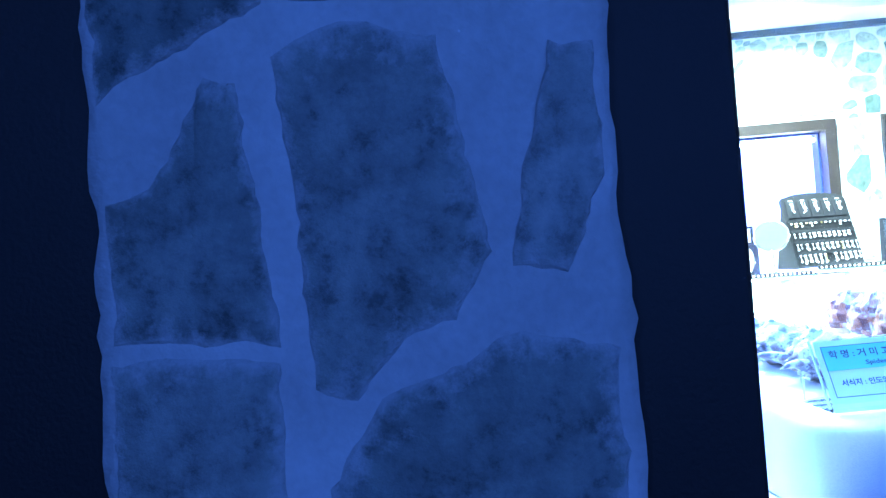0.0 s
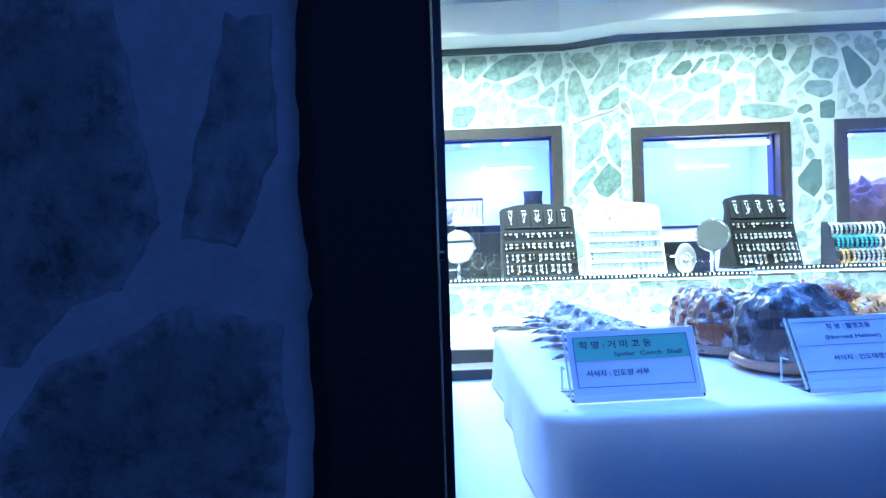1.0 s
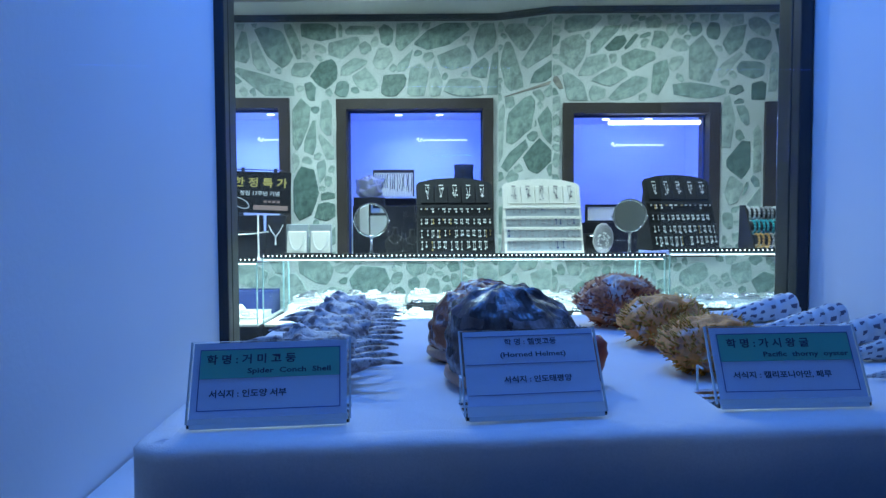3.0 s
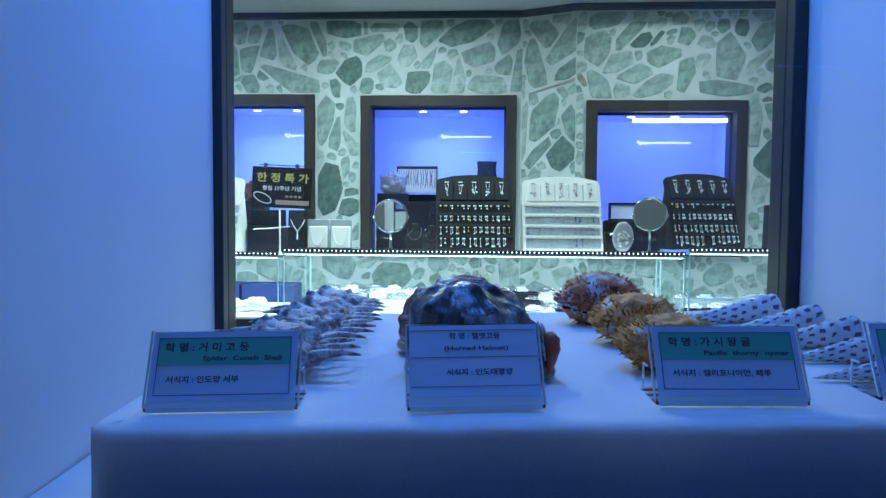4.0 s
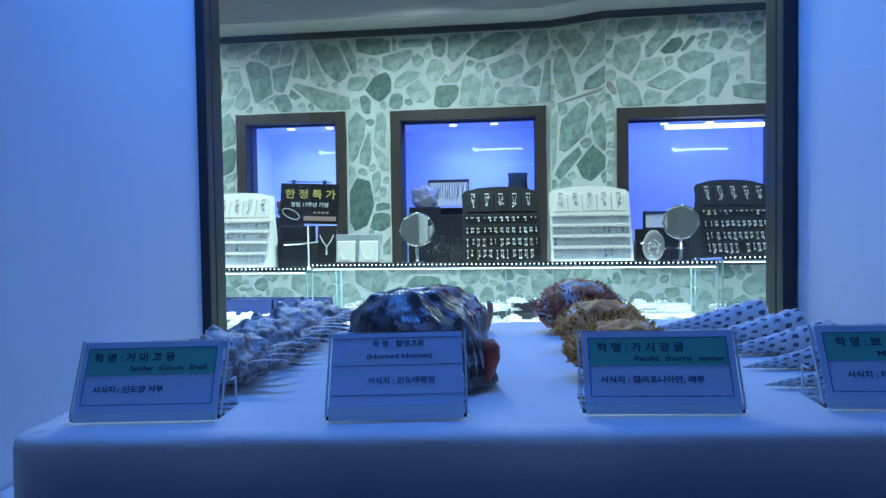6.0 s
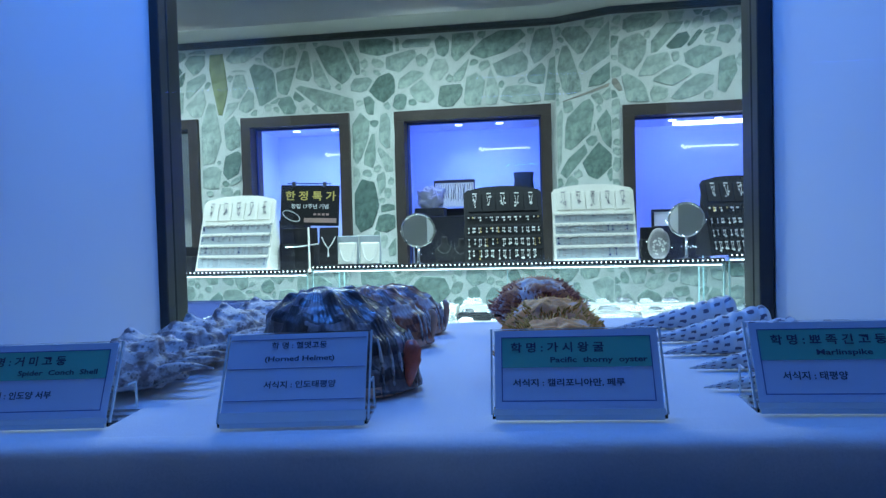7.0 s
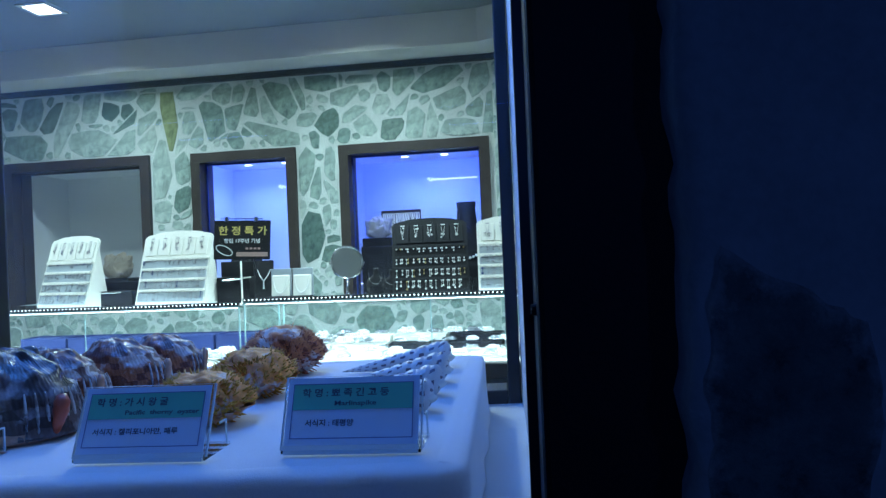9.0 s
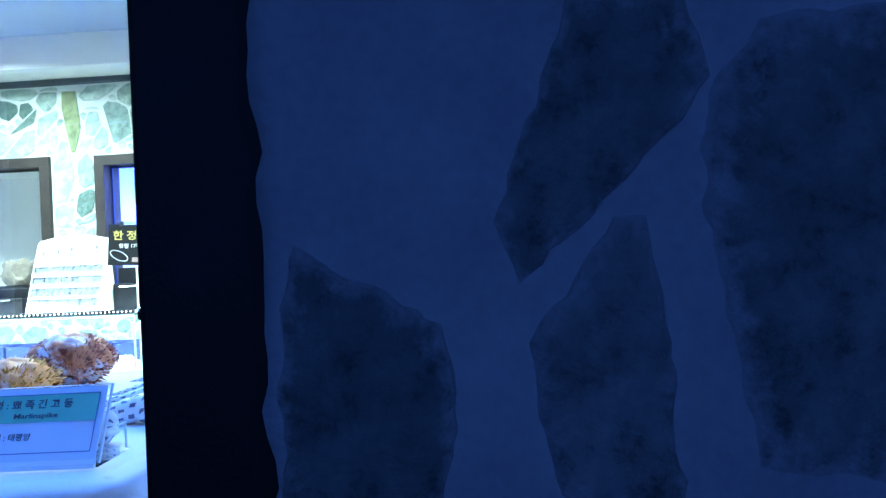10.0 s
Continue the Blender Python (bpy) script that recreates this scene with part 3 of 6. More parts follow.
near_stone(L, NS, (-0.061, 1.048), (0.036, 1.042), (0.036, 0.942), (0.024, 0.881), (-0.066, 0.891))
near_stone(L, NS, (0.056, 1.249), (0.175, 1.249), (0.223, 1.243), (0.223, 1.355), (0.067, 1.365))
near_stone(R, NS, (1.208, 1.104), (1.279, 1.064), (1.285, 1.016), (1.266, 0.946), (1.199, 0.936), (1.202, 1.066))
near_stone(R, NS, (1.345, 1.218), (1.396, 1.218), (1.409, 1.172), (1.361, 1.122), (1.314, 1.081), (1.304, 1.113))
near_stone(R, NS, (1.360, 1.111), (1.374, 1.110), (1.385, 1.043), (1.387, 0.956), (1.329, 0.981), (1.317, 1.051))
near_stone(R, NS, (1.409, 1.164), (1.432, 1.201), (1.559, 1.211), (1.579, 1.036), (1.490, 0.981), (1.424, 0.989), (1.402, 1.116))
near_stone(R, NS, (1.212, 1.241), (1.280, 1.256), (1.329, 1.238), (1.332, 1.366), (1.212, 1.366))
near_stone(R, NS, (1.290, 0.926), (1.392, 0.936), (1.549, 0.961), (1.549, 0.836), (1.285, 0.836))
near_stone(R, NS, (1.598, 1.206), (1.755, 1.226), (1.775, 1.006), (1.608, 0.986))
near_stone(R, NS, (1.402, 1.244), (1.598, 1.244), (1.608, 1.386), (1.392, 1.396))

# ---- table with cloth ----
table = thing("display_table", "low display stand under the white tablecloth", "display stand")
bm = bmesh.new()
vs = box(bm, 0.405, 0.380, 0.7, 1.064, 0.858, 0.72)
for v in vs:
    v.co.z = (zt(v.co.x) - 0.004) if v.co.z > 0.71 else zf(v.co.x) + 0.0005
part("stand_body", bm, M_WHITE, table)

bm = bmesh.new()
TX0, TX1, TY0, TY1 = 0.394, 1.074, 0.367, 0.868


def cloth_ring(d, drop, r):
    """A loop round the stand: d outside its edge, drop below its top."""
    pts = []
    n = 34
    for side in range(4):
        for k in range(n):
            f = k / n
            x, y = ((TX0 + (TX1 - TX0) * f, TY0), (TX1, TY0 + (TY1 - TY0) * f), (TX1 - (TX1 - TX0) * f, TY1), (TX0, TY1 - (TY1 - TY0) * f))[side]
            cx, cy = min(max(x, TX0 + r), TX1 - r), min(max(y, TY0 + r), TY1 - r)
            dx, dy = x - cx, y - cy
            l = math.hypot(dx, dy)
            if l < 1e-6:
                dx, dy, l = ((0, -1), (1, 0), (0, 1), (-1, 0))[side] + (1,)
            ripple = drop * 0.12 * noise.noise((x * 11, y * 11, 3.0)) + 0.0015 * noise.noise((x * 40, y * 40, 5.0)) * (drop > 0.005)
            rad = r + d + ripple
            px, py = cx + dx / l * rad, cy + dy / l * rad
            z = max(zt(px) - drop + 0.0012 * noise.noise((px * 30, py * 30, 8.0)), zf(px) + 0.002)
            pts.append(bm.verts.new((px, py, z)))
    return pts


rings = [cloth_ring(d, drop, 0.022) for d, drop in ((-0.032, 0.0040), (-0.018, -0.0010), (-0.008, -0.0008), (-0.003, 0.0006), (0.0, 0.003), (0.001, 0.008), (0.0015, 0.020), (0.002, 0.036), (0.003, 0.055), (0.004, 0.075))]
n = len(rings[0])
for a, b in zip(rings, rings[1:]):
    for k in range(n):
        bm.faces.new((a[k], a[(k + 1) % n], b[(k + 1) % n], b[k]))
nx, ny = 60, 40
inner = []
random.seed(5)
for j in range(ny + 1):
    row = []
    for i in range(nx + 1):
        x, y = TX0 + 0.012 + (TX1 - TX0 - 0.024) * i / nx, TY0 + 0.012 + (TY1 - TY0 - 0.024) * j / ny
        row.append(bm.verts.new((x, y, zt(x) - 0.0004 + 0.0006 * noise.noise((x * 14, y * 14, 2.0)))))
    inner.append(row)
for a, b in zip(inner, inner[1:]):
    for i in range(nx):
        bm.faces.new((a[i], a[i + 1], b[i + 1], b[i]))
cloth = part("tablecloth", bm, M_CLOTH, smooth=True)
tagged(cloth, "white cotton tablecloth draped over the low display stand", "tablecloth")


# ---- name cards ----
def card_stand(x, y, yaw, lines, band, wide=0.105, tall=0.0555, lean=25):
    """Clear slanted holder with a printed card. Faces -y."""
    base = zt(x) + 0.0016
    st = thing("card_holder", "clear slanted acrylic holder with a printed name card" if band else "clear acrylic holder with a plain pale blue name card",
               "sign", Matrix.Translation((x, y, base)) @ pose(0, 0, 0, 0, -0.7, yaw), "name cards")
    tilt = pose(0, 0, 0.002, -lean)
    bm = bmesh.new()
    box(bm, -wide / 2, 0, 0, wide / 2, 0.002, tall, tilt)
    part("slanted_panel", bm, M_ACRYLIC, st).visible_shadow = False
    bm = bmesh.new()
    box(bm, -wide / 2, 0, 0, wide / 2, 0.045, 0.002)
    part("foot", bm, M_ACRYLIC, st).visible_shadow = False
    bm = bmesh.new()
    box(bm, -wide / 2 + 0.002, -0.0012, -0.0004, wide / 2 - 0.002, 0.0016, 0.0030)
    box(bm, -wide / 2 + 0.001, -0.0013, 0.0002, wide / 2 - 0.001, -0.0003, 0.0038 if band else 0.0068, tilt)
    part("highlight_edge", bm, M_ACRYLEDGE, st, "pale solid edge for the highlights of the clear acrylic")
    for s in (-1, 1):
        bm = bmesh.new()
        box(bm, s * (wide / 2 + 0.0004) - 0.0006, 0.0001, 0.001, s * (wide / 2 + 0.0004) + 0.0006, 0.0019, tall, tilt)
        part("side_edge", bm, M_ACRYLEDGE, st)
        bm = bmesh.new()
        box(bm, s * (wide / 2 - 0.0012) - 0.0006, 0.040, 0.002, s * (wide / 2 - 0.0012) + 0.0006, 0.0415, 0.021)
        box(bm, s * (wide / 2 - 0.0012) - 0.0006, 0.030, 0.0200, s * (wide / 2 - 0.0012) + 0.0006, 0.040, 0.0212)
        part("rear_prop", bm, M_ACRYLEDGE, st)
    cw, c0, c1 = wide - 0.0035, 0.0040 if band else 0.0070, tall - 0.0015
    bm = bmesh.new()
    box(bm, -cw / 2, -0.0010, c0, cw / 2, -0.0003, c1, tilt)
    card = part("card", bm, M_CARD, st, "printed card with a green band" if band else "plain pale blue printed card")
    i0, i1, iw = (c0 + 0.0045, c1 - 0.0045, cw - 0.0085) if band else (c0, c1, cw)
    mid = i0 + (i1 - i0) * 0.52
    if band:
        bm = bmesh.new()
        box(bm, -iw / 2, -0.0014, mid, iw / 2, -0.00105, i1, tilt)
        part("green_band", bm, M_GREEN, card)
    bm = bmesh.new()
    w = 0.0006
    if band:
        for a in ((-iw / 2, i0, iw / 2, i0 + w), (-iw / 2, i1 - w, iw / 2, i1), (-iw / 2, i0, -iw / 2 + w, i1), (iw / 2 - w, i0, iw / 2, i1)):
            box(bm, a[0], -0.0016, a[1], a[2], -0.00145, a[3], tilt)
    else:
        for z in (i0 + 0.007, mid + 0.001, i1 - 0.004):
            box(bm, -cw / 2 + 0.001, -0.0014, z, cw / 2 - 0.001, -0.00105, z + 0.0003, tilt)
    part("ruled_border", bm, M_RULE, card)
    for text, high, u0, u1, v in lines:
        lettering(text, high, M_INK, card, tilt @ pose(0, -0.0018, 0, 90), ((u0 - 0.5) * iw, (u1 - 0.5) * iw, i0 + v * (i1 - i0)))
    return st


card_stand(0.4733, 0.4040, 2.5, [("학 명 : 거 미 고 둥", 0.0066, 0.05, 0.68, 0.83), ("Spider  Conch  Shell", 0.0046, 0.34, 0.93, 0.62), ("서식지 : 인도양 서부", 0.0052, 0.08, 0.62, 0.27)], True)
card_stand(0.6498, 0.4010, 3.0, [("학 명 : 헬멧고둥", 0.0047, 0.31, 0.71, 0.84), ("(Horned Helmet)", 0.0046, 0.27, 0.77, 0.655), ("서식지 : 인도태평양", 0.0048, 0.28, 0.79, 0.33)], False, 0.095, 0.0605, 30)
card_stand(0.8274, 0.4060, -2.0, [("학 명 : 가 시 왕 굴", 0.0066, 0.065, 0.69, 0.83), ("Pacific  thorny  oyster", 0.0046, 0.33, 0.97, 0.62), ("서식지 : 캘리포니아만, 페루", 0.0052, 0.075, 0.81, 0.28)], True)
card_stand(0.9867, 0.4100, -3.0, [("학 명 : 뾰 족 긴 고 둥", 0.0066, 0.08, 0.80, 0.83), ("Marlinspike", 0.0046, 0.355, 0.70, 0.62), ("서식지 : 태평양", 0.0052, 0.12, 0.52, 0.28)], True)


# ---- shells ----
def dome_mesh(w, d, h, knobs, ridges, seed, nu=84, nv=36):
    """Rounded helmet body: flat below, low knobs in rows round the crown, spiral ridges, long slope towards the mouth at +x."""
    bm = bmesh.new()
    uv = bm.loops.layers.uv.new("UVMap")
    rows, place = [], {}
    for j in range(nv + 1):
        v = j / nv
        a = v * math.pi * 0.55
        row = []
        for i in range(nu):
            t = 2 * math.pi * i / nu
            r, z = math.sin(a), max(math.cos(a), -0.12)
            rib = 0.010 * math.sin(ridges * t) * r * r
            kn = 0.0
            for row_v, amp, cnt, off in ((0.26, 0.10, knobs, 0.0), (0.46, 0.10, knobs + 3, 0.4), (0.66, 0.06, knobs + 6, 0.1)):
                lobe = max(0, math.cos(cnt * t + off * 6)) ** 2
                kn += amp * lobe * math.exp(-((v - row_v) / 0.065) ** 2) * (0.8 + 0.6 * noise.noise((math.cos(t) * 2, math.sin(t) * 2, seed)))
            s = 1 + rib + kn + 0.014 * math.sin(v * 40) * r + 0.06 * noise.noise((math.cos(t) * 1.5, math.sin(t) * 1.5, v * 3 + seed))
            x = 0.5 * w * (r * math.cos(t) * s + 0.10 * r * max(0, math.cos(t)) ** 2 - 0.26 * max(0, z))
            vert = bm.verts.new((x, 0.5 * d * r * math.sin(t) * s, h * (0.10 + 0.90 * z * s) if z > 0 else h * (0.10 + 0.8 * z)))
            place[vert] = (i, v)
            row.append(vert)
        rows.append(row)
    for a, b in zip(rows, rows[1:]):
        for i in range(nu):
            f = bm.faces.new((a[i], a[(i + 1) % nu], b[(i + 1) % nu], b[i]))
            for lp in f.loops:
                k, v = place[lp.vert]
                lp[uv].uv = ((nu if i == nu - 1 and k == 0 else k) / nu, v)
    bm.faces.new(rows[-1])
    bmesh.ops.remove_doubles(bm, verts=bm.verts, dist=1e-5)
    return bm


def helmet(x, y, yaw, w, d, h, body, label, seed):
    sh = thing("helmet_shell", label, "seashell", Matrix.Translation((x, y, zt(x) + 0.0015)) @ pose(0, 0, 0, 0, 0, yaw), "helmet shells")
    b = part("body", dome_mesh(w, d, h, 7, 30, seed), body, sh, smooth=True)
    b.location.z = 0.003
    bm = bmesh.new()
    nu = 44
    prof = ((0.80, 0.0), (1.00, 0.0005), (1.07, 0.004), (1.05, 0.009), (0.94, 0.011))
    rings = [[bm.verts.new((0.5 * w * r * math.cos(t) * (1 + 0.05 * noise.noise((math.cos(t) * 2, math.sin(t) * 2, seed + 5))), 0.5 * d * r * math.sin(t), z)) for t in (2 * math.pi * k / nu for k in range(nu))] for r, z in prof]
    for a, c in zip(rings, rings[1:]):
        for k in range(nu):
            bm.faces.new((a[k], a[(k + 1) % nu], c[(k + 1) % nu], c[k]))
    bm.faces.new(rings[0])
    part("lip", bm, M_LIP, sh, "orange tan rim of the shell mouth", smooth=True)
    bm = bmesh.new()
    pts = [(0.5 * w * (1.04 + 0.06 * math.sin(k * 0.7)), -0.12 * d + 0.08 * d * k / 5, 0.006 + 0.030 * math.sin(k * math.pi / 5 * 0.55)) for k in range(6)]
    big = 1.0 if body is M_HELMET_DARK else 0.55
    tube(bm, pts, [big * q for q in (0.003, 0.005, 0.007, 0.007, 0.005, 0.003)], 10)
    part("siphon", bm, M_REDLIP if body is M_HELMET_DARK else M_LIP, sh, "upturned reddish end of the shell mouth", smooth=True)
    part_ribs(sh, w, d, h)
    return sh


def part_ribs(sh, w, d, h):
    """Pale raised ribs at the mouth end."""
    bm = bmesh.new()
    for k in range(8):
        t = -0.62 + 0.155 * k
        pts = []
        for j in range(6):
            a = (0.46 + 0.08 * j) * math.pi * 0.5
            r = math.sin(a + 0.35) ** 0.82
            pts.append((0.5 * w * r * math.cos(t) * 1.06, 0.5 * d * r * math.sin(t) * 1.03, h * (0.10 + 0.90 * math.cos(a + 0.35)) * 1.01 + 0.003))
        tube(bm, pts, [0.0006, 0.0011, 0.0014, 0.0014, 0.0012, 0.0008], 5)
    return part("ribs", bm, M_SPIDER, sh, "pale raised ribs", smooth=True)


helmet(0.6543, 0.5090, -12, 0.116, 0.108, 0.074, M_HELMET_DARK, "large dark grey horned helmet shell with knobs", 1.0)
helmet(0.6326, 0.6090, -6, 0.096, 0.086, 0.060, M_HELMET, "brown blotched helmet shell with an orange rim", 3.0)
helmet(0.6543, 0.6950, 4, 0.100, 0.080, 0.060, M_HELMET, "reddish brown spotted helmet shell", 5.0)
helmet(0.6661, 0.7790, 10, 0.088, 0.070, 0.054, M_HELMET, "small brown helmet shell at the far table edge", 7.0)


def spider_conch(x, y, yaw, size, seed):
    sh = thing("spider_conch", "pale mottled spider conch shell with long curved spines", "seashell", Matrix.Translation((x, y, zt(x) + 0.0015)) @ pose(0, 0, 0, 0, 0, yaw) @ Matrix.Scale(size, 4), "spider conchs")
    bm = bmesh.new()
    nu, nv = 56, 34
    rows = []
    for j in range(nv + 1):
        v = j / nv
        prof = math.sin(math.pi * min(1, v * 1.02)) ** 0.75 * (0.55 + 0.55 * v * (1.55 - v))
        row = []
        for i in range(nu):
            t = 2 * math.pi * i / nu
            kn = 0.30 * max(0, math.cos(5 * t + 22 * v)) ** 3 * math.exp(-((v - 0.42) / 0.10) ** 2) + 0.16 * max(0, math.cos(7 * t + 9 * v)) ** 3 * math.exp(-((v - 0.66) / 0.08) ** 2)
            s = prof * (1 + kn + 0.07 * math.sin(v * 60) + 0.22 * noise.noise((math.cos(t) * 3 + seed, math.sin(t) * 3, v * 9)))
            flat = 0.55 if math.sin(t) < 0 else 1.0
            row.append(bm.verts.new((0.040 * s * math.cos(t), 0.070 - 0.135 * v, 0.016 + 0.031 * s * math.sin(t) * flat)))
        rows.append(row)
    for a, b in zip(rows, rows[1:]):
        for i in range(nu):
            bm.faces.new((a[i], a[(i + 1) % nu], b[(i + 1) % nu], b[i]))
    bmesh.ops.remove_doubles(bm, verts=bm.verts, dist=1e-5)
    part("body", bm, M_SPIDER, sh, smooth=True)
    for k, (t, l) in enumerate(((-0.5, 0.052), (-0.15, 0.048), (0.2, 0.048), (0.55, 0.052), (0.95, 0.058), (2.6, 0.045), (3.35, 0.055))):
        bm = bmesh.new()
        c, s = math.cos(t), math.sin(t)
        pts = [(0.022 * c + l * f * c - 0.012 * f * f * s, 0.045 * s + l * f * s + 0.012 * f * f * c, 0.013 + 0.010 * math.sin(f * 2.2)) for f in (0, 0.25, 0.5, 0.75, 1.0)]
        tube(bm, pts, [0.0085, 0.0062, 0.0042, 0.0026, 0.0008], 8)
        part("spine", bm, M_SPIDER, sh, smooth=True)
    return sh


for x, y, yaw, s, seed in ((0.4851, 0.5170, 8, 1.0, 1.0), (0.4890, 0.6120, -6, 1.0, 4.0), (0.4871, 0.7020, 10, 0.98, 8.0), (0.4890, 0.7890, 0, 0.95, 12.0)):
    spider_conch(x, y, yaw, s, seed)


def thorny_oyster(x, y, yaw, tilt, w, d, h, body, spine, label, seed, count):
    sh = thing("thorny_oyster", label, "seashell", Matrix.Translation((x, y, zt(x) + 0.001)) @ pose(0, 0, 0, tilt, 0, yaw), "thorny oysters")
    rnd = random.Random(seed)
    for nm, up in (("upper_valve", 1), ("lower_valve", -1)):
        bm = bmesh.new()
        nu, nv = 48, 16
        rows = []
        for j in range(nv + 1):
            v = j / nv
            row = []
            for i in range(nu):
                t = 2 * math.pi * i / nu
                edge = 1 + 0.06 * math.cos(2 * t) + 0.10 * noise.noise((math.cos(t) * 2 + seed, math.sin(t) * 2, up))
                r = v ** 0.8 * edge
                rib = 0.05 * math.sin(22 * t) * v
                z = (1 - v ** 2.2) * (1 + rib) + 0.18 * noise.noise((r * math.cos(t) * 4, r * math.sin(t) * 4, seed + up))
                row.append(bm.verts.new((0.5 * w * r * math.cos(t) * (1 + rib), 0.5 * d * r * math.sin(t) * (1 + rib), 0.42 * h + up * (0.55 * h if up > 0 else 0.40 * h) * z)))
            rows.append(row)
        for a, b in zip(rows, rows[1:]):
            for i in range(nu):
                bm.faces.new((a[i], a[(i + 1) % nu], b[(i + 1) % nu], b[i]))
        bmesh.ops.remove_doubles(bm, verts=bm.verts, dist=1e-5)
        part(nm, bm, body, sh, smooth=True)
    bm = bmesh.new()
    for k in range(count):
        t, v = rnd.uniform(0, 2 * math.pi), rnd.uniform(0.25, 1.0) ** 0.6
        up = 1 if rnd.random() < 0.8 else -1
        p = Vector((0.5 * w * v * math.cos(t), 0.5 * d * v * math.sin(t), 0.42 * h + up * 0.5 * h * (1 - v ** 2.2)))
        out = Vector((math.cos(t) * (0.35 + v), math.sin(t) * (0.35 + v), up * (1.25 - v) + rnd.uniform(-0.1, 0.3))).normalized()
        l = rnd.uniform(0.003, 0.009)
        side = Vector((rnd.uniform(-1, 1), rnd.uniform(-1, 1), rnd.uniform(0, 1))) * 0.25 * l
        tip = p + out * l + side
        tip.z = max(tip.z, 0.001)
        tube(bm, [p - out * 0.002, p + out * l * 0.5, tip], [0.0012, 0.0009, 0.0003], 4)
    part("thorns", bm, spine, sh, "crowded orange thorns", smooth=True)
    return sh


thorny_oyster(0.8234, 0.5290, 10, 8, 0.092, 0.085, 0.046, M_OYSTER_PALE, M_SPINE, "orange and white thorny oyster shell", 2, 760)
thorny_oyster(0.8274, 0.6470, -12, 6, 0.092, 0.092, 0.050, M_OYSTER_PALE, M_SPINE, "orange thorny oyster shell with pale patches", 5, 620)
thorny_oyster(0.8195, 0.7820, 6, 16, 0.104, 0.088, 0.062, M_OYSTER, M_SPINE_RED, "reddish thorny oyster shell bristling with thorns", 9, 900)


def auger(x, y, yaw, length, r, seed):
    sh = thing("auger_shell", "long white auger shell with rows of dark dashes", "seashell", Matrix.Translation((x, y, zt(x) + r + 0.0012)) @ pose(0, 0, 0, 0, 0, yaw), "auger shells")
    bm = bmesh.new()
    uv = bm.loops.layers.uv.new("UVMap")
    nu, nv = 28, 90
    rows = []
    for j in range(nv + 1):
        v = j / nv
        row = []
        for i in range(nu):
            t = 2 * math.pi * i / nu
            turn = 11 * v ** 0.72 + i / nu
            groove = 1 - 0.10 * abs(math.sin(math.pi * turn)) ** 6 * 1.2
            rr = r * (0.03 + 0.97 * v ** 0.92) * groove
            if v > 0.90:
                rr *= math.sqrt(max(0.02, 1 - ((v - 0.90) / 0.105) ** 2))
            drop = -(1 - v) * r * 0.92
            row.append(bm.verts.new((length * v, rr * math.cos(t), rr * math.sin(t) + drop)))
        rows.append(row)
    for j in range(nv):
        for i in range(nu):
            f = bm.faces.new((rows[j][i], rows[j][(i + 1) % nu], rows[j + 1][(i + 1) % nu], rows[j + 1][i]))
            for lp, (a, b) in zip(f.loops, ((i, j), (i + 1, j), (i + 1, j + 1), (i, j + 1))):
                lp[uv].uv = (a / nu + seed, (b / nv) ** 0.8 + a / nu / 13)
    bm.faces.new(rows[-1])
    part("whorls", bm, M_AUGER, sh, smooth=True)
    bm = bmesh.new()
    tube(bm, [(length * 0.93, -r * 0.55, -r * 0.1), (length * 0.99, -r * 0.30, -r * 0.25), (length * 1.02, 0.1 * r, -r * 0.3)], [r * 0.30, r * 0.26, r * 0.10], 10)
    part("mouth", bm, M_IVORY, sh, "pale shell mouth", smooth=True)
    return sh


for i, (x, y, yaw, l, r) in enumerate(((0.9002, 0.7570, 6, 0.136, 0.0195), (0.9159, 0.6720, 5, 0.124, 0.0189), (0.9188, 0.6050, 3, 0.120, 0.0177), (0.9277, 0.5420, 1, 0.108, 0.0165), (0.9208, 0.4770, -3, 0.100, 0.0147))):
    auger(x, y, yaw, l, r, 0.17 * i)

# ---- shop: walls of set stones ----
def shop_thing(name, label, category, x, y, z, yaw=0, group="", kind=""):
    return thing(name, label, category, SHOP @ Matrix.Translation((x, y, z)) @ pose(0, 0, 0, 0, 0, yaw), group, kind)


W_LEFT, W_RIGHT, SILL, WALL_TOP = 4.01, 3.88, 0.865, 2.235
WINDOWS = (("window_1", -2.331, -1.311, 1.790, W_LEFT, False), ("window_2", -1.027, -0.346, 1.781, W_LEFT, True), ("window_3", -0.071, 0.844, 1.773, W_LEFT, True),
           ("window_4", 1.228, 2.108, 1.721, W_RIGHT, True), ("window_5", 2.362, 3.10, 1.722, W_RIGHT, True))


def wall_slab(name, a, b, holes):
    """Mortar wall from plan point a to b, its holes in metres along it."""
    d = Vector((b[0] - a[0], b[1] - a[1]))
    m = SHOP @ Matrix.Translation((a[0], a[1], 0)) @ pose(0, 0, 0, 0, 0, math.degrees(math.atan2(d.y, d.x)))
    bm = bmesh.new()
    xs = [0.0]
    for h0, z0, h1, z1 in holes:
        box(bm, xs[-1], 0, 0, h0, 0.16, WALL_TOP + 0.3)
        box(bm, h0, 0, 0, h1, 0.16, z0)
        box(bm, h0, 0, z1, h1, 0.16, WALL_TOP + 0.3)
        xs.append(h1)
    box(bm, xs[-1], 0, 0, d.length, 0.16, WALL_TOP + 0.3)
    return structure(name, bm, M_MORTAR, "pale mortar wall set with irregular green grey stones", m), d.length


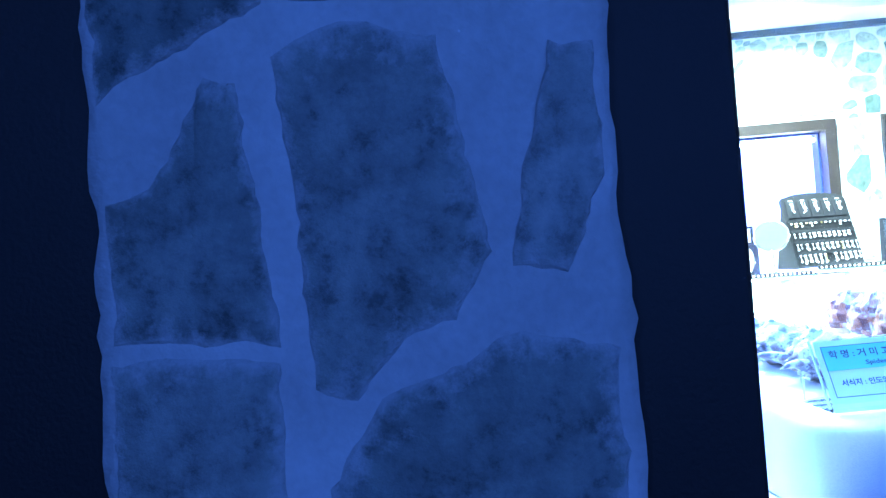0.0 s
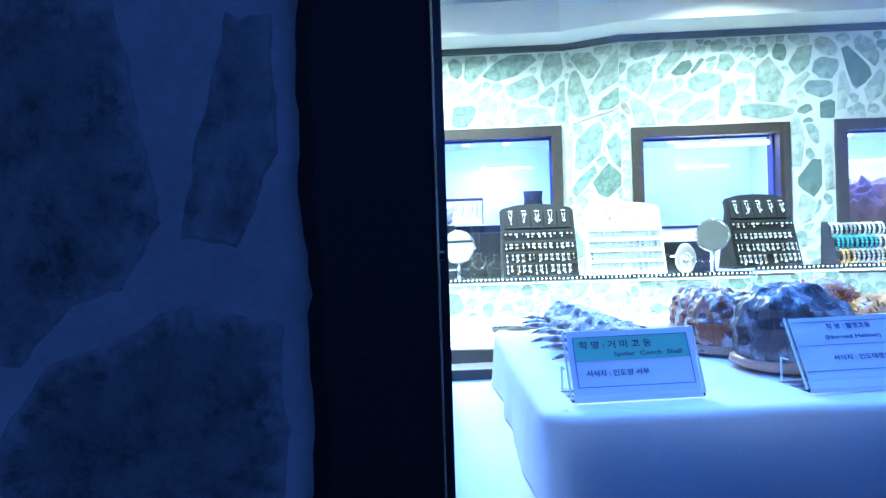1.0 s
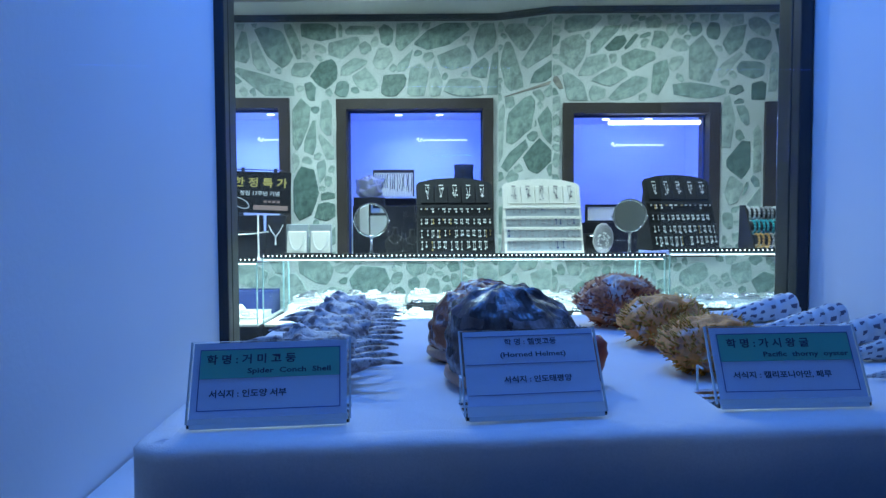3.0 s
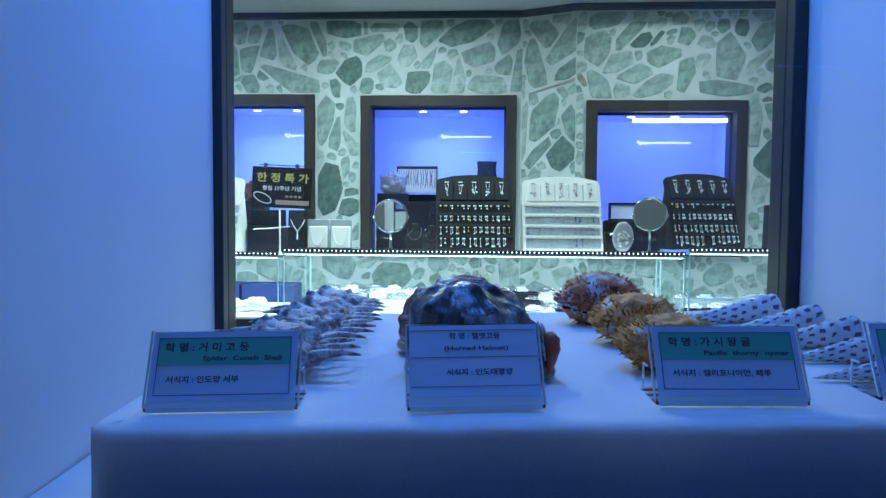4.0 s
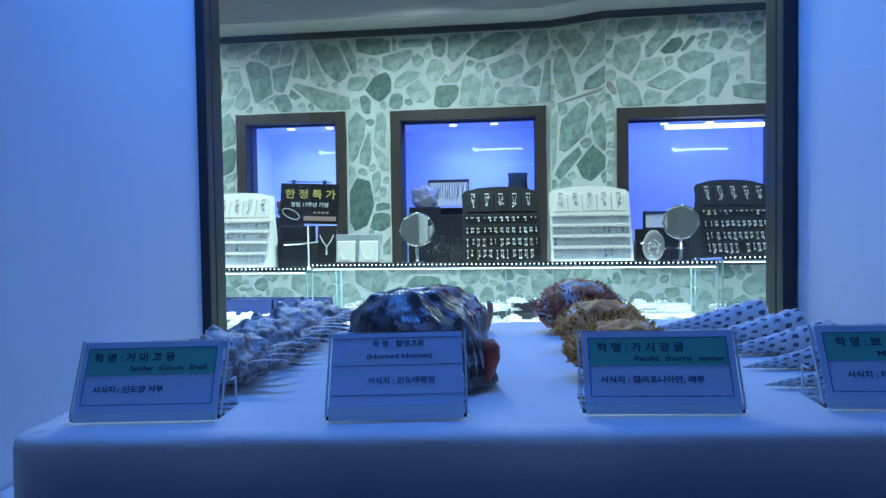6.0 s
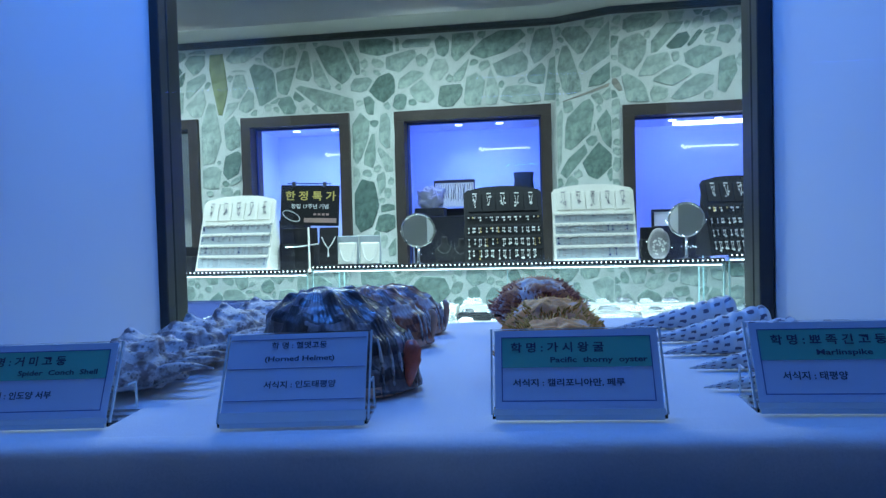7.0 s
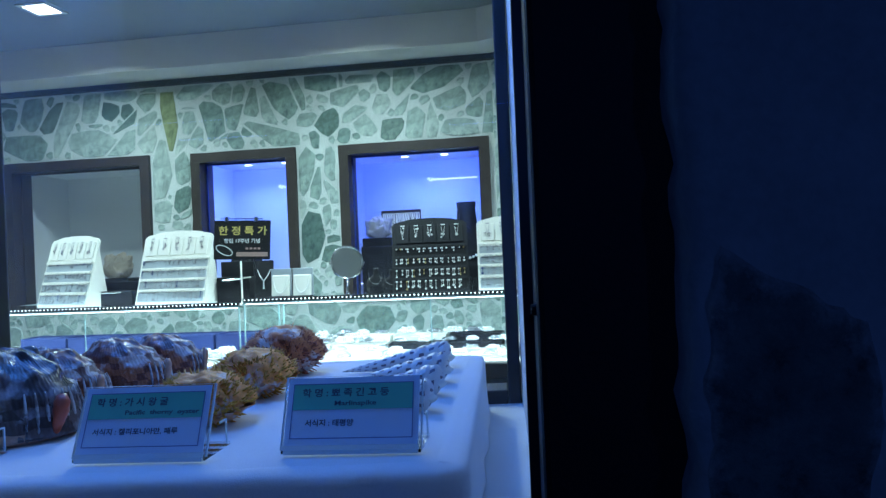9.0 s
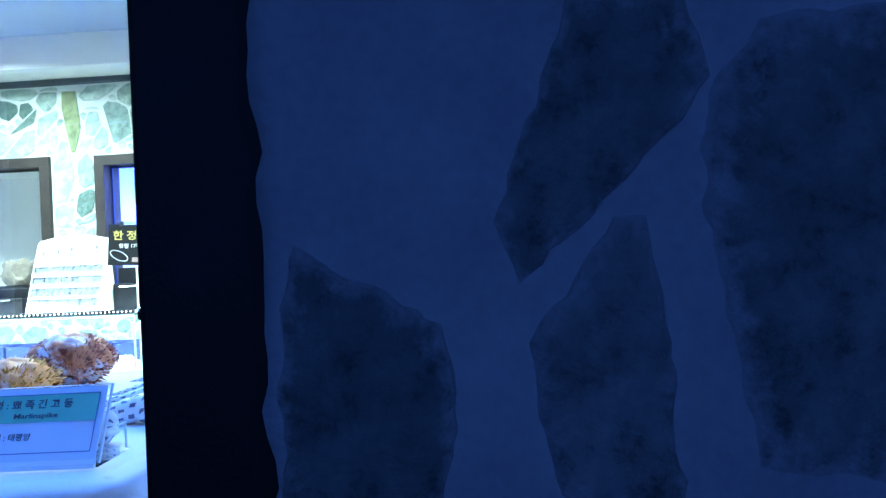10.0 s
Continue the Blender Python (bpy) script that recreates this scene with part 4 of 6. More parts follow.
def stone_outline(x, z, length, width, angle, rnd):
    """Broken flat stone: an uneven many-cornered outline of a given length, width and slant."""
    n = rnd.choice((5, 6, 6, 7))
    c, s, spin = math.cos(radians(angle)), math.sin(radians(angle)), rnd.uniform(0, 6.28)
    out = []
    for k in range(n):
        t = spin + 2 * math.pi * (k + rnd.uniform(-0.28, 0.28)) / n
        a, b = math.cos(t), math.sin(t)
        f = (abs(a) ** 3.2 + abs(b) ** 3.2) ** (-1 / 3.2) * rnd.uniform(0.84, 1.10)
        u, v = 0.64 * length * a * f, 0.68 * width * b * f
        out.append((x + u * c - v * s, z + u * s + v * c))
    return out


def overlap(p, q):
    """Least overlap of two outlines and its direction from p to q, or None where they stand apart."""
    best = None
    for poly in (p, q):
        for a, b in zip(poly, poly[1:] + poly[:1]):
            nx, nz = b[1] - a[1], a[0] - b[0]
            l = math.hypot(nx, nz)
            if l < 1e-6:
                continue
            nx, nz = nx / l, nz / l
            for nx, nz in ((nx, nz), (-nx, -nz)):
                hi, lo = max(v[0] * nx + v[1] * nz for v in p), min(v[0] * nx + v[1] * nz for v in q)
                if hi <= lo:
                    return None
                if best is None or hi - lo < best[0]:
                    best = (hi - lo, nx, nz, 0.5 * (hi + lo))
    return best


def edge_gap(x, z, poly):
    """Distance from a point to an outline; negative inside."""
    best, inside = 9.0, False
    for a, b in zip(poly, poly[1:] + poly[:1]):
        dx, dz = b[0] - a[0], b[1] - a[1]
        k = min(1, max(0, ((x - a[0]) * dx + (z - a[1]) * dz) / (dx * dx + dz * dz + 1e-12)))
        best = min(best, math.hypot(x - a[0] - k * dx, z - a[1] - k * dz))
        if (a[1] > z) != (b[1] > z) and x < a[0] + (z - a[1]) / (b[1] - a[1]) * dx:
            inside = not inside
    return -best if inside else best


def lay_stones(wall, x0, x1, z0, z1, holes, named, seed):
    """Sets the named stones clear of each other and of the windows, then fills the gaps with small pale ones."""
    rnd = random.Random(seed)
    polys = [[stone_outline(*st, rnd), mat] for mat, stones in named for st in stones]
    for i, p in enumerate(polys):
        for q in polys[i + 1:]:
            hit = overlap(p[0], q[0]) if len(p[0]) > 2 and len(q[0]) > 2 else None
            if hit:
                _, nx, nz, m = hit
                g = rnd.uniform(0.002, 0.006)
                p[0] = clip(p[0], nx * (m - g), nz * (m - g), nx, nz)
                q[0] = clip(q[0], nx * (m + g), nz * (m + g), -nx, -nz)
    rects = [[(a, b), (c, b), (c, d), (a, d)] for a, b, c, d in holes]
    for _ in range(int(1500 * (x1 - x0) * (z1 - z0))):
        x, z = rnd.uniform(x0, x1), rnd.uniform(z0, z1)
        gap = min([edge_gap(x, z, r) for r in rects] + [9.0])
        if gap < 0.02:
            continue
        for p, _m in polys:
            if len(p) > 2 and abs(p[0][0] - x) < 0.5:
                gap = min(gap, edge_gap(x, z, p))
                if gap < 0.02:
                    break
        if gap >= 0.02:
            r = min(gap - 0.001, rnd.uniform(0.05, 0.10))
            polys.append([stone_outline(x, z, 2 * r, 2 * r * rnd.uniform(0.55, 0.9), rnd.uniform(0, 180), rnd), rnd.choice((M_STONE, M_PALESTONE, M_PALESTONE))])
    for p, mat in polys:
        for a, b, u, v in ((x0, 0, -1, 0), (x1, 0, 1, 0), (0, z0, 0, -1), (0, z1, 0, 1)):
            p = clip(p, a, b, u, v) if len(p) > 2 else p
        for a, b, c, d in holes:
            if len(p) > 2 and overlap(p, [(a, b), (c, b), (c, d), (a, d)]):
                cx, cz = sum(v[0] for v in p) / len(p), sum(v[1] for v in p) / len(p)
                _, line = max([(a - cx, (a, 0, 1, 0)), (cx - c, (c, 0, -1, 0)), (b - cz, (0, b, 0, 1)), (cz - d, (0, d, 0, -1))])
                p = clip(p, *line)
        if len(p) > 2 and 0.5 * abs(sum(a[0] * b[1] - b[0] * a[1] for a, b in zip(p, p[1:] + p[:1]))) > 0.00012:
            stone_piece("stone", p, rnd.uniform(0.0025, 0.006), wall, mat, 0.05)


XL = -3.0
left_holes = [(w[1] - XL, SILL, w[2] - XL, w[3]) for w in WINDOWS if w[4] == W_LEFT]
right_holes = [(w[1] - 1.17, SILL, w[2] - 1.17, w[3]) for w in WINDOWS if w[4] == W_RIGHT]
wall_a, la = wall_slab("wall_north_left", (XL, W_LEFT), (0.875, W_LEFT), left_holes)
wall_b, lb = wall_slab("wall_north_bend", (0.875, W_LEFT), (1.17, W_RIGHT), [])
wall_c, lc = wall_slab("wall_north_right", (1.17, W_RIGHT), (3.6, W_RIGHT), right_holes)
wide = lambda hs: [(a - 0.012, b, c + 0.012, d + 0.012) for a, b, c, d in hs]
# each stone: place along the wall, height, length, width, slant
NAMED = []
# above and beside the first two windows
NAMED.append((M_DARKSTONE, ((-2.3 - XL, 2.17, 0.11, 0.04, -13), (-1.99 - XL, 2.07, 0.22, 0.09, 52), (-1.58 - XL, 2.09, 0.13, 0.1, -22), (-1.47 - XL, 2.03, 0.24, 0.1, 42), (-1.45 - XL, 2.07, 0.1, 0.09, 77), (-1.1 - XL, 1.51, 0.16, 0.12, -82),)))
NAMED.append((M_STONE, ((-2.29 - XL, 2.08, 0.16, 0.11, 76), (-2.17 - XL, 1.9, 0.29, 0.16, -4), (-2.12 - XL, 2.12, 0.24, 0.13, 71), (-1.68 - XL, 2.01, 0.1, 0.04, -4), (-1.32 - XL, 2.16, 0.17, 0.11, 55), (-1.19 - XL, 1.52, 0.04, 0.03, -2), (-1.09 - XL, 1.7, 0.19, 0.09, -82), (-0.89 - XL, 1.98, 0.26, 0.17, -66), (-0.82 - XL, 1.89, 0.06, 0.05, 26), (-0.81 - XL, 2.15, 0.14, 0.11, 77),)))
NAMED.append((M_PALESTONE, ((-1.9 - XL, 1.98, 0.35, 0.14, 66), (-1.71 - XL, 2.13, 0.2, 0.14, 77), (-1.7 - XL, 1.89, 0.31, 0.14, -4), (-1.51 - XL, 1.87, 0.23, 0.13, 25), (-1.49 - XL, 2.18, 0.2, 0.06, -4), (-1.32 - XL, 2.17, 0.14, 0.07, 15), (-1.31 - XL, 1.91, 0.26, 0.13, 82), (-1.31 - XL, 1.98, 0.16, 0.12, 77), (-1.24 - XL, 1.44, 0.15, 0.13, 77), (-1.23 - XL, 1.69, 0.36, 0.13, 86), (-1.09 - XL, 1.82, 0.14, 0.08, 67), (-1.08 - XL, 1.41, 0.1, 0.04, 36), (-1.03 - XL, 1.99, 0.15, 0.09, 72), (-1.02 - XL, 2.06, 0.1, 0.03, -13), (-0.99 - XL, 1.89, 0.12, 0.09, 67), (-0.99 - XL, 2.17, 0.25, 0.08, 6),)))
NAMED.append((M_OLIVESTONE, ((-1.19 - XL, 2.02, 0.37, 0.13, 88),)))
# round the second window
NAMED.append((M_STONE, ((-0.73 - XL, 2, 0.16, 0.13, 67), (-0.66 - XL, 1.9, 0.08, 0.05, -32), (-0.63 - XL, 2.06, 0.18, 0.1, 88), (-0.49 - XL, 1.88, 0.37, 0.13, -26), (-0.43 - XL, 2.09, 0.25, 0.13, -51), (-0.32 - XL, 2.1, 0.2, 0.07, -71), (-0.29 - XL, 1.64, 0.28, 0.1, 83), (-0.22 - XL, 1.55, 0.19, 0.06, 78), (-0.22 - XL, 1.82, 0.11, 0.06, -76), (-0.17 - XL, 2.17, 0.2, 0.1, -9), (-0.1 - XL, 0.97, 0.11, 0.05, 68), (-0.05 - XL, 2.17, 0.08, 0.05, -61),)))
NAMED.append((M_PALESTONE, ((-0.71 - XL, 2.13, 0.12, 0.08, 88), (-0.51 - XL, 2.01, 0.19, 0.08, -66), (-0.33 - XL, 1.41, 0.11, 0.07, 88), (-0.27 - XL, 1.95, 0.12, 0.08, 6), (-0.25 - XL, 1.42, 0.06, 0.04, -2), (-0.17 - XL, 1.34, 0.17, 0.06, 73), (-0.16 - XL, 1.01, 0.07, 0.05, 58), (-0.13 - XL, 1.5, 0.16, 0.08, -61), (-0.13 - XL, 1.67, 0.2, 0.06, 88), (-0.02 - XL, 2.08, 0.18, 0.11, 16),)))
NAMED.append((M_DARKSTONE, ((-0.26 - XL, 1.24, 0.28, 0.14, 83), (-0.14 - XL, 1.12, 0.12, 0.09, -2), (-0.13 - XL, 1.93, 0.15, 0.12, 47), (-0.12 - XL, 1.21, 0.11, 0.05, 13),)))
# above the third window
NAMED.append((M_PALESTONE, ((0.03 - XL, 1.96, 0.17, 0.07, 26), (0.08 - XL, 2.17, 0.17, 0.05, 1), (0.09 - XL, 1.89, 0.15, 0.09, -42), (0.16 - XL, 2.11, 0.07, 0.04, 57), (0.2 - XL, 2.01, 0.13, 0.08, 57), (0.34 - XL, 1.99, 0.16, 0.06, 58), (0.4 - XL, 1.88, 0.19, 0.11, 78), (0.51 - XL, 1.88, 0.2, 0.08, 89), (0.61 - XL, 2, 0.2, 0.1, 17), (0.68 - XL, 1.84, 0.2, 0.1, -3), (0.8 - XL, 2.11, 0.22, 0.1, 79),)))
NAMED.append((M_STONE, ((0.22 - XL, 2.14, 0.1, 0.1, 57), (0.34 - XL, 2.14, 0.15, 0.13, 78), (0.4 - XL, 2.04, 0.07, 0.03, 16), (0.53 - XL, 2.13, 0.28, 0.11, 18), (0.77 - XL, 1.95, 0.12, 0.08, 69), (0.85 - XL, 1.9, 0.28, 0.07, 79),)))
NAMED.append((M_DARKSTONE, ((0.26 - XL, 1.86, 0.15, 0.13, 42),)))
lay_stones(wall_a, 0.45, la, 0.55, WALL_TOP - 0.02, wide(left_holes), NAMED, 11)
NAMED = []
NAMED.append((M_PALESTONE, ((0.01, 1.56, 0.29, 0.06, 83), (0.28, 2.06, 0.31, 0.13, 50),)))
NAMED.append((M_STONE, ((0.08, 1.94, 0.3, 0.1, -76), (0.11, 1.43, 0.2, 0.09, 46), (0.13, 2.12, 0.18, 0.1, -53), (0.14, 1.64, 0.27, 0.14, 62), (0.2, 1.55, 0.07, 0.05, -5), (0.22, 1.63, 0.06, 0.03, 78), (0.24, 1.78, 0.08, 0.05, -43), (0.3, 1.91, 0.25, 0.07, 28), (0.31, 1.56, 0.23, 0.11, -71),)))
NAMED.append((M_RUSTSTONE, ((0.16, 1.82, 0.32, 0.08, 12),)))
NAMED.append((M_DARKSTONE, ((0.24, 1.44, 0.17, 0.15, 57),)))
lay_stones(wall_b, 0.0, lb, 0.55, WALL_TOP - 0.02, [], NAMED, 12)
NAMED = []
NAMED.append((M_STONE, ((0, 1.79, 0.06, 0.04, -3), (0.12, 2.02, 0.19, 0.12, 79), (0.29, 2.08, 0.19, 0.07, 47), (0.34, 1.97, 0.06, 0.04, 79), (0.48, 1.97, 0.18, 0.1, 23), (0.52, 2.1, 0.06, 0.02, 17), (0.6, 1.87, 0.2, 0.1, 80), (0.6, 2.08, 0.09, 0.08, -4), (0.8, 2.13, 0.08, 0.06, 59), (0.84, 1.79, 0.3, 0.08, -1), (0.85, 1.97, 0.24, 0.14, 90), (1.02, 2.07, 0.18, 0.09, 59), (1.04, 1.13, 0.06, 0.03, 44), (1.08, 1.65, 0.12, 0.06, -60), (1.09, 1.24, 0.08, 0.03, 70), (1.12, 1.91, 0.19, 0.08, -11), (1.16, 2.02, 0.15, 0.11, 9), (1.16, 2.14, 0.13, 0.07, -40), (1.38, 2.11, 0.18, 0.09, -60),)))
NAMED.append((M_PALESTONE, ((0.01, 1.72, 0.14, 0.07, 18), (0.03, 1.41, 0.08, 0.04, 79), (0.13, 1.79, 0.19, 0.1, -62), (0.16, 2.17, 0.18, 0.09, 17), (0.22, 1.94, 0.21, 0.1, 30), (0.25, 1.78, 0.11, 0.08, 59), (0.32, 1.87, 0.2, 0.09, 30), (0.44, 1.81, 0.23, 0.09, 26), (0.99, 1.62, 0.27, 0.08, 85), (1, 1.93, 0.16, 0.08, 49), (1.03, 1.23, 0.16, 0.08, 80), (1.16, 1.47, 0.27, 0.08, 90), (1.18, 1.18, 0.2, 0.09, 60), (1.23, 1.89, 0.19, 0.1, 85), (1.41, 1.92, 0.19, 0.1, 80),)))
NAMED.append((M_RUSTSTONE, ((0.03, 1.84, 0.08, 0.03, -62),)))
NAMED.append((M_DARKSTONE, ((0.36, 2.06, 0.12, 0.06, 28), (0.44, 2.07, 0.1, 0.04, 40), (0.9, 2.12, 0.09, 0.07, 59), (1.03, 1.79, 0.08, 0.04, 19), (1.05, 1.4, 0.2, 0.12, 75), (1.05, 1.72, 0.06, 0.04, -1), (1.15, 1.71, 0.23, 0.08, 82), (1.3, 2.03, 0.21, 0.13, -55),)))
lay_stones(wall_c, 0.0, lc, 0.55, WALL_TOP - 0.02, wide(right_holes), NAMED, 13)

# ceiling, soffit and closing walls
bm = bmesh.new()
box(bm, -3.0, 0.99, 2.44, 4.4, 4.6, 2.55)
structure("ceiling_shop", bm, M_CEIL, "pale grey shop ceiling", SHOP)


def soffit(name, plan, z0, z1, mat, label):
    bm = bmesh.new()
    lo, hi = [bm.verts.new((x, y, z0)) for x, y in plan], [bm.verts.new((x, y, z1)) for x, y in plan]
    n = len(plan)
    for k in range(n):
        bm.faces.new((lo[k], lo[(k + 1) % n], hi[(k + 1) % n], hi[k]))
    bm.faces.new(lo[::-1])
    bm.faces.new(hi)
    structure(name, bm, mat, label, SHOP)


soffit("trim_soffit", [(-3.0, 3.73), (0.82, 3.73), (1.12, 3.60), (3.6, 3.60), (3.6, W_RIGHT - 0.002), (1.17, W_RIGHT - 0.002), (0.875, W_LEFT - 0.002), (-3.0, W_LEFT - 0.002)], WALL_TOP + 0.018, 2.438, M_SOFFIT, "pale painted ceiling soffit along the stone wall")
# shadow line under the soffit, modelled as a dark solid strip
soffit("trim_shadow", [(-3.0, 3.965), (0.865, 3.965), (1.16, 3.835), (3.6, 3.835), (3.6, W_RIGHT - 0.004), (1.169, W_RIGHT - 0.004), (0.874, W_LEFT - 0.004), (-3.0, W_LEFT - 0.004)], WALL_TOP - 0.014, WALL_TOP + 0.016, M_DARKTRIM, "dark narrow strip for the shadow line above the stones")
for n, a in (("wall_shop_west", (-3.1, 0.99, -3.0, 4.6)), ("wall_shop_east", (3.6, 0.99, 3.7, 4.6))):
    bm = bmesh.new()
    box(bm, a[0], a[1], 0, a[2], a[3], 2.44)
    structure(n, bm, M_WHITE, "plain white shop wall", SHOP)
bm = bmesh.new()
for x0, x1, z0, z1 in ((-2.9, X0 - 0.08, 0, 2.44), (X1 + 0.065, 3.55, 0, 2.44), (X0 - 0.08, X1 + 0.065, 0, 0.695), (X0 - 0.08, X1 + 0.065, TOP + 0.065, 2.44)):
    box(bm, x0, 0.90, z0, x1, 0.99, z1)
structure("wall_shop_south", bm, M_SHOPDIM, "dark shop wall round the niche window")

# downlights; the front row at y 2.25 is added to light the stand faces
for x, y, level in ((-1.36, 3.15, 0.9), (0.15, 3.15, 1.0), (1.65, 3.15, 0.5), (-1.36, 2.25, 0.75), (0.15, 2.25, 0.8), (1.65, 2.25, 0.4)):
    dl = shop_thing("downlight", "square recessed white ceiling downlight, front row added as fill", "lamp", x, y, 2.44, 0, "shop downlights")
    bm = bmesh.new()
    for a in ((-0.085, -0.085, 0.085, -0.065), (-0.085, 0.065, 0.085, 0.085), (-0.085, -0.065, -0.065, 0.065), (0.065, -0.065, 0.085, 0.065)):
        box(bm, a[0], a[1], -0.010, a[2], a[3], -0.0005)
    part("trim_ring", bm, M_WHITE, dl)
    bm = bmesh.new()
    box(bm, -0.0645, -0.0645, -0.006, 0.0645, 0.0645, -0.0005)
    part("diffuser", bm, M_DOWN, dl, "glowing white diffuser")
    lamp_area("downlight_and_fill_light", SHOP @ look((x, y, 2.425), (x, y + 0.05, 0)), 0.13, 0.13, level * P_SHOP, SHOP_WHITE, 150 if y > 3 else 125)


# windows of the shop wall: brown frames and lit recesses
def shop_window(name, x0, x1, top, y, lit):
    w = shop_thing(name, "brown timber framed display window with a %s recess" % ("blue lit" if lit else "dim grey"), "window", x0, y, 0, 0, "", "structure")
    wd, f = x1 - x0, 0.060
    for nm, a in (("frame_side", (0, SILL, f, top - f)), ("frame_side", (wd - f, SILL, wd, top - f)), ("frame_head", (0, top - f + 0.0005, wd, top)), ("frame_sill", (0, SILL - 0.010, wd, SILL - 0.0005))):
        bm = bmesh.new()
        horizontal = nm != "frame_side"
        n = 10
        prev = None
        for k in range(n + 1):
            u = k / n
            if horizontal:
                c = a[0] + (a[2] - a[0]) * u
                j = 0.004 * noise.noise((c * 9 + x0, a[1], 1))
                ring = [(c, -0.028, a[1]), (c, -0.028, a[3] + j), (c, 0.15, a[3] + j), (c, 0.15, a[1])]
            else:
                c = a[1] + (a[3] - a[1]) * u
                j = 0.005 * noise.noise((c * 9, a[0] + x0, 4))
                out = a[0] < 0.01
                ring = [(a[0] + (j if out else 0), -0.028, c), (a[2] + (0 if out else j), -0.028, c), (a[2] + (0 if out else j), 0.15, c), (a[0] + (j if out else 0), 0.15, c)]
            vs = [bm.verts.new(p) for p in ring]
            if prev:
                for q in range(4):
                    bm.faces.new((prev[q], prev[(q + 1) % 4], vs[(q + 1) % 4], vs[q]))
            else:
                bm.faces.new(vs)
            prev = vs
        bm.faces.new(prev[::-1])
        part(nm, bm, M_BROWN, w)
    bm = bmesh.new()
    for a in ((f, SILL, f + 0.010, top - f), (wd - f - 0.010, SILL, wd - f, top - f), (f + 0.010, top - f - 0.010, wd - f - 0.010, top - f)):
        box(bm, a[0], 0.05, a[1], a[2], 0.062, a[3])
    # in lit windows the blue glow is put into the bead colour
    part("glazing_bead", bm, M_NAVY if lit else M_BROWN, w)
    bm = bmesh.new()
    upright(bm, f, wd - f, 0.056, SILL, top - f)
    g = part("pane", bm, M_GLASS, w, "clear glass")
    g.visible_shadow = False
    bm = bmesh.new()
    dp, ht = 0.62, top - f + 0.024
    box(bm, -0.05, dp, SILL - 0.06, wd + 0.05, dp + 0.03, ht)
    box(bm, -0.05, 0.165, SILL - 0.06, -0.02, dp, ht)
    box(bm, wd + 0.02, 0.165, SILL - 0.06, wd + 0.05, dp, ht)
    box(bm, -0.05, 0.165, ht, wd + 0.05, dp + 0.03, ht + 0.03)
    box(bm, -0.05, 0.165, SILL - 0.06, wd + 0.05, dp, SILL - 0.02)
    part("recess", bm, M_WHITE, w, "white recess behind the glass")
    if lit:
        cx = wd / 2
        # pale glowing wavy stroke on the back wall of the recess
        bm = bmesh.new()
        u0, z0 = cx - 0.02, ht - 0.135
        pts = [(u0 + 0.34 * k / 40, dp - 0.004, z0 + 0.022 * math.sin(k * 1.9) * max(0.12, 1 - k / 9) + 0.004 * noise.noise((k * 0.9, x0, 2.0))) for k in range(41)]
        tube(bm, pts, [0.0030 if k % 3 else 0.0050 for k in range(41)], 5)
        part("pale_stroke", bm, M_PALEGLOW, w, "pale glowing wavy stroke on the back wall")
        bm = bmesh.new()
        for u in (cx - 0.12, cx + 0.14):
            lathe(bm, ((0.034, -0.006), (0.034, -0.0005)), 16, Matrix.Translation((u, 0.34, ht)))
        part("spot_ring", bm, M_CHROME, w, "small round spot rings")
        bm = bmesh.new()
        for u in (cx - 0.12, cx + 0.14):
            lathe(bm, ((0.022, -0.009), (0.022, -0.0065)), 14, Matrix.Translation((u, 0.34, ht)))
        part("spot_lens", bm, M_TUBE_WHITE, w, "glowing spot lenses")
        if name == "window_4":
            bm = bmesh.new()
            tube(bm, [(0.32 * wd, 0.10, top - f - 0.035), (0.92 * wd, 0.10, top - f - 0.035)], [0.012, 0.012], 10)
            part("tube", bm, M_TUBE_WHITE, w, "glowing white tube lamp")
        else:
            for u in (cx - 0.12, cx + 0.14):
                lamp_area("spot_light", SHOP @ look((x0 + u, y + 0.34, ht - 0.012), (x0 + u, y + 0.50, ht - 0.9)), 0.04, 0.04, P_SPOT, (0.50, 0.78, 1.0), 120)
        lamp_area("recess_light", SHOP @ look((x0 + cx, y + 0.195, ht - 0.010), (x0 + cx, y + 0.42, ht - 0.35)), wd * 0.8, 0.02, P_RECESS * wd, (0.05, 0.11, 1.0))
    return w


for w in WINDOWS:
    shop_window(*w)


# ---- counters ----
def beads_ring(bm, c, r, br, n, squash=1.0, tilt=0.0, seed=0):
    rnd = random.Random(seed)
    for k in range(n):
        t = 2 * math.pi * k / n
        p = Vector((r * math.cos(t), r * squash * math.sin(t), rnd.uniform(0, br)))
        p = pose(0, 0, 0, tilt) @ p + Vector(c)
        bmesh.ops.create_icosphere(bm, subdivisions=1, radius=br, matrix=Matrix.Translation(p))


Y0, Y1, GLASS0, GLASS1 = 2.89, 3.38, 0.628, 0.905


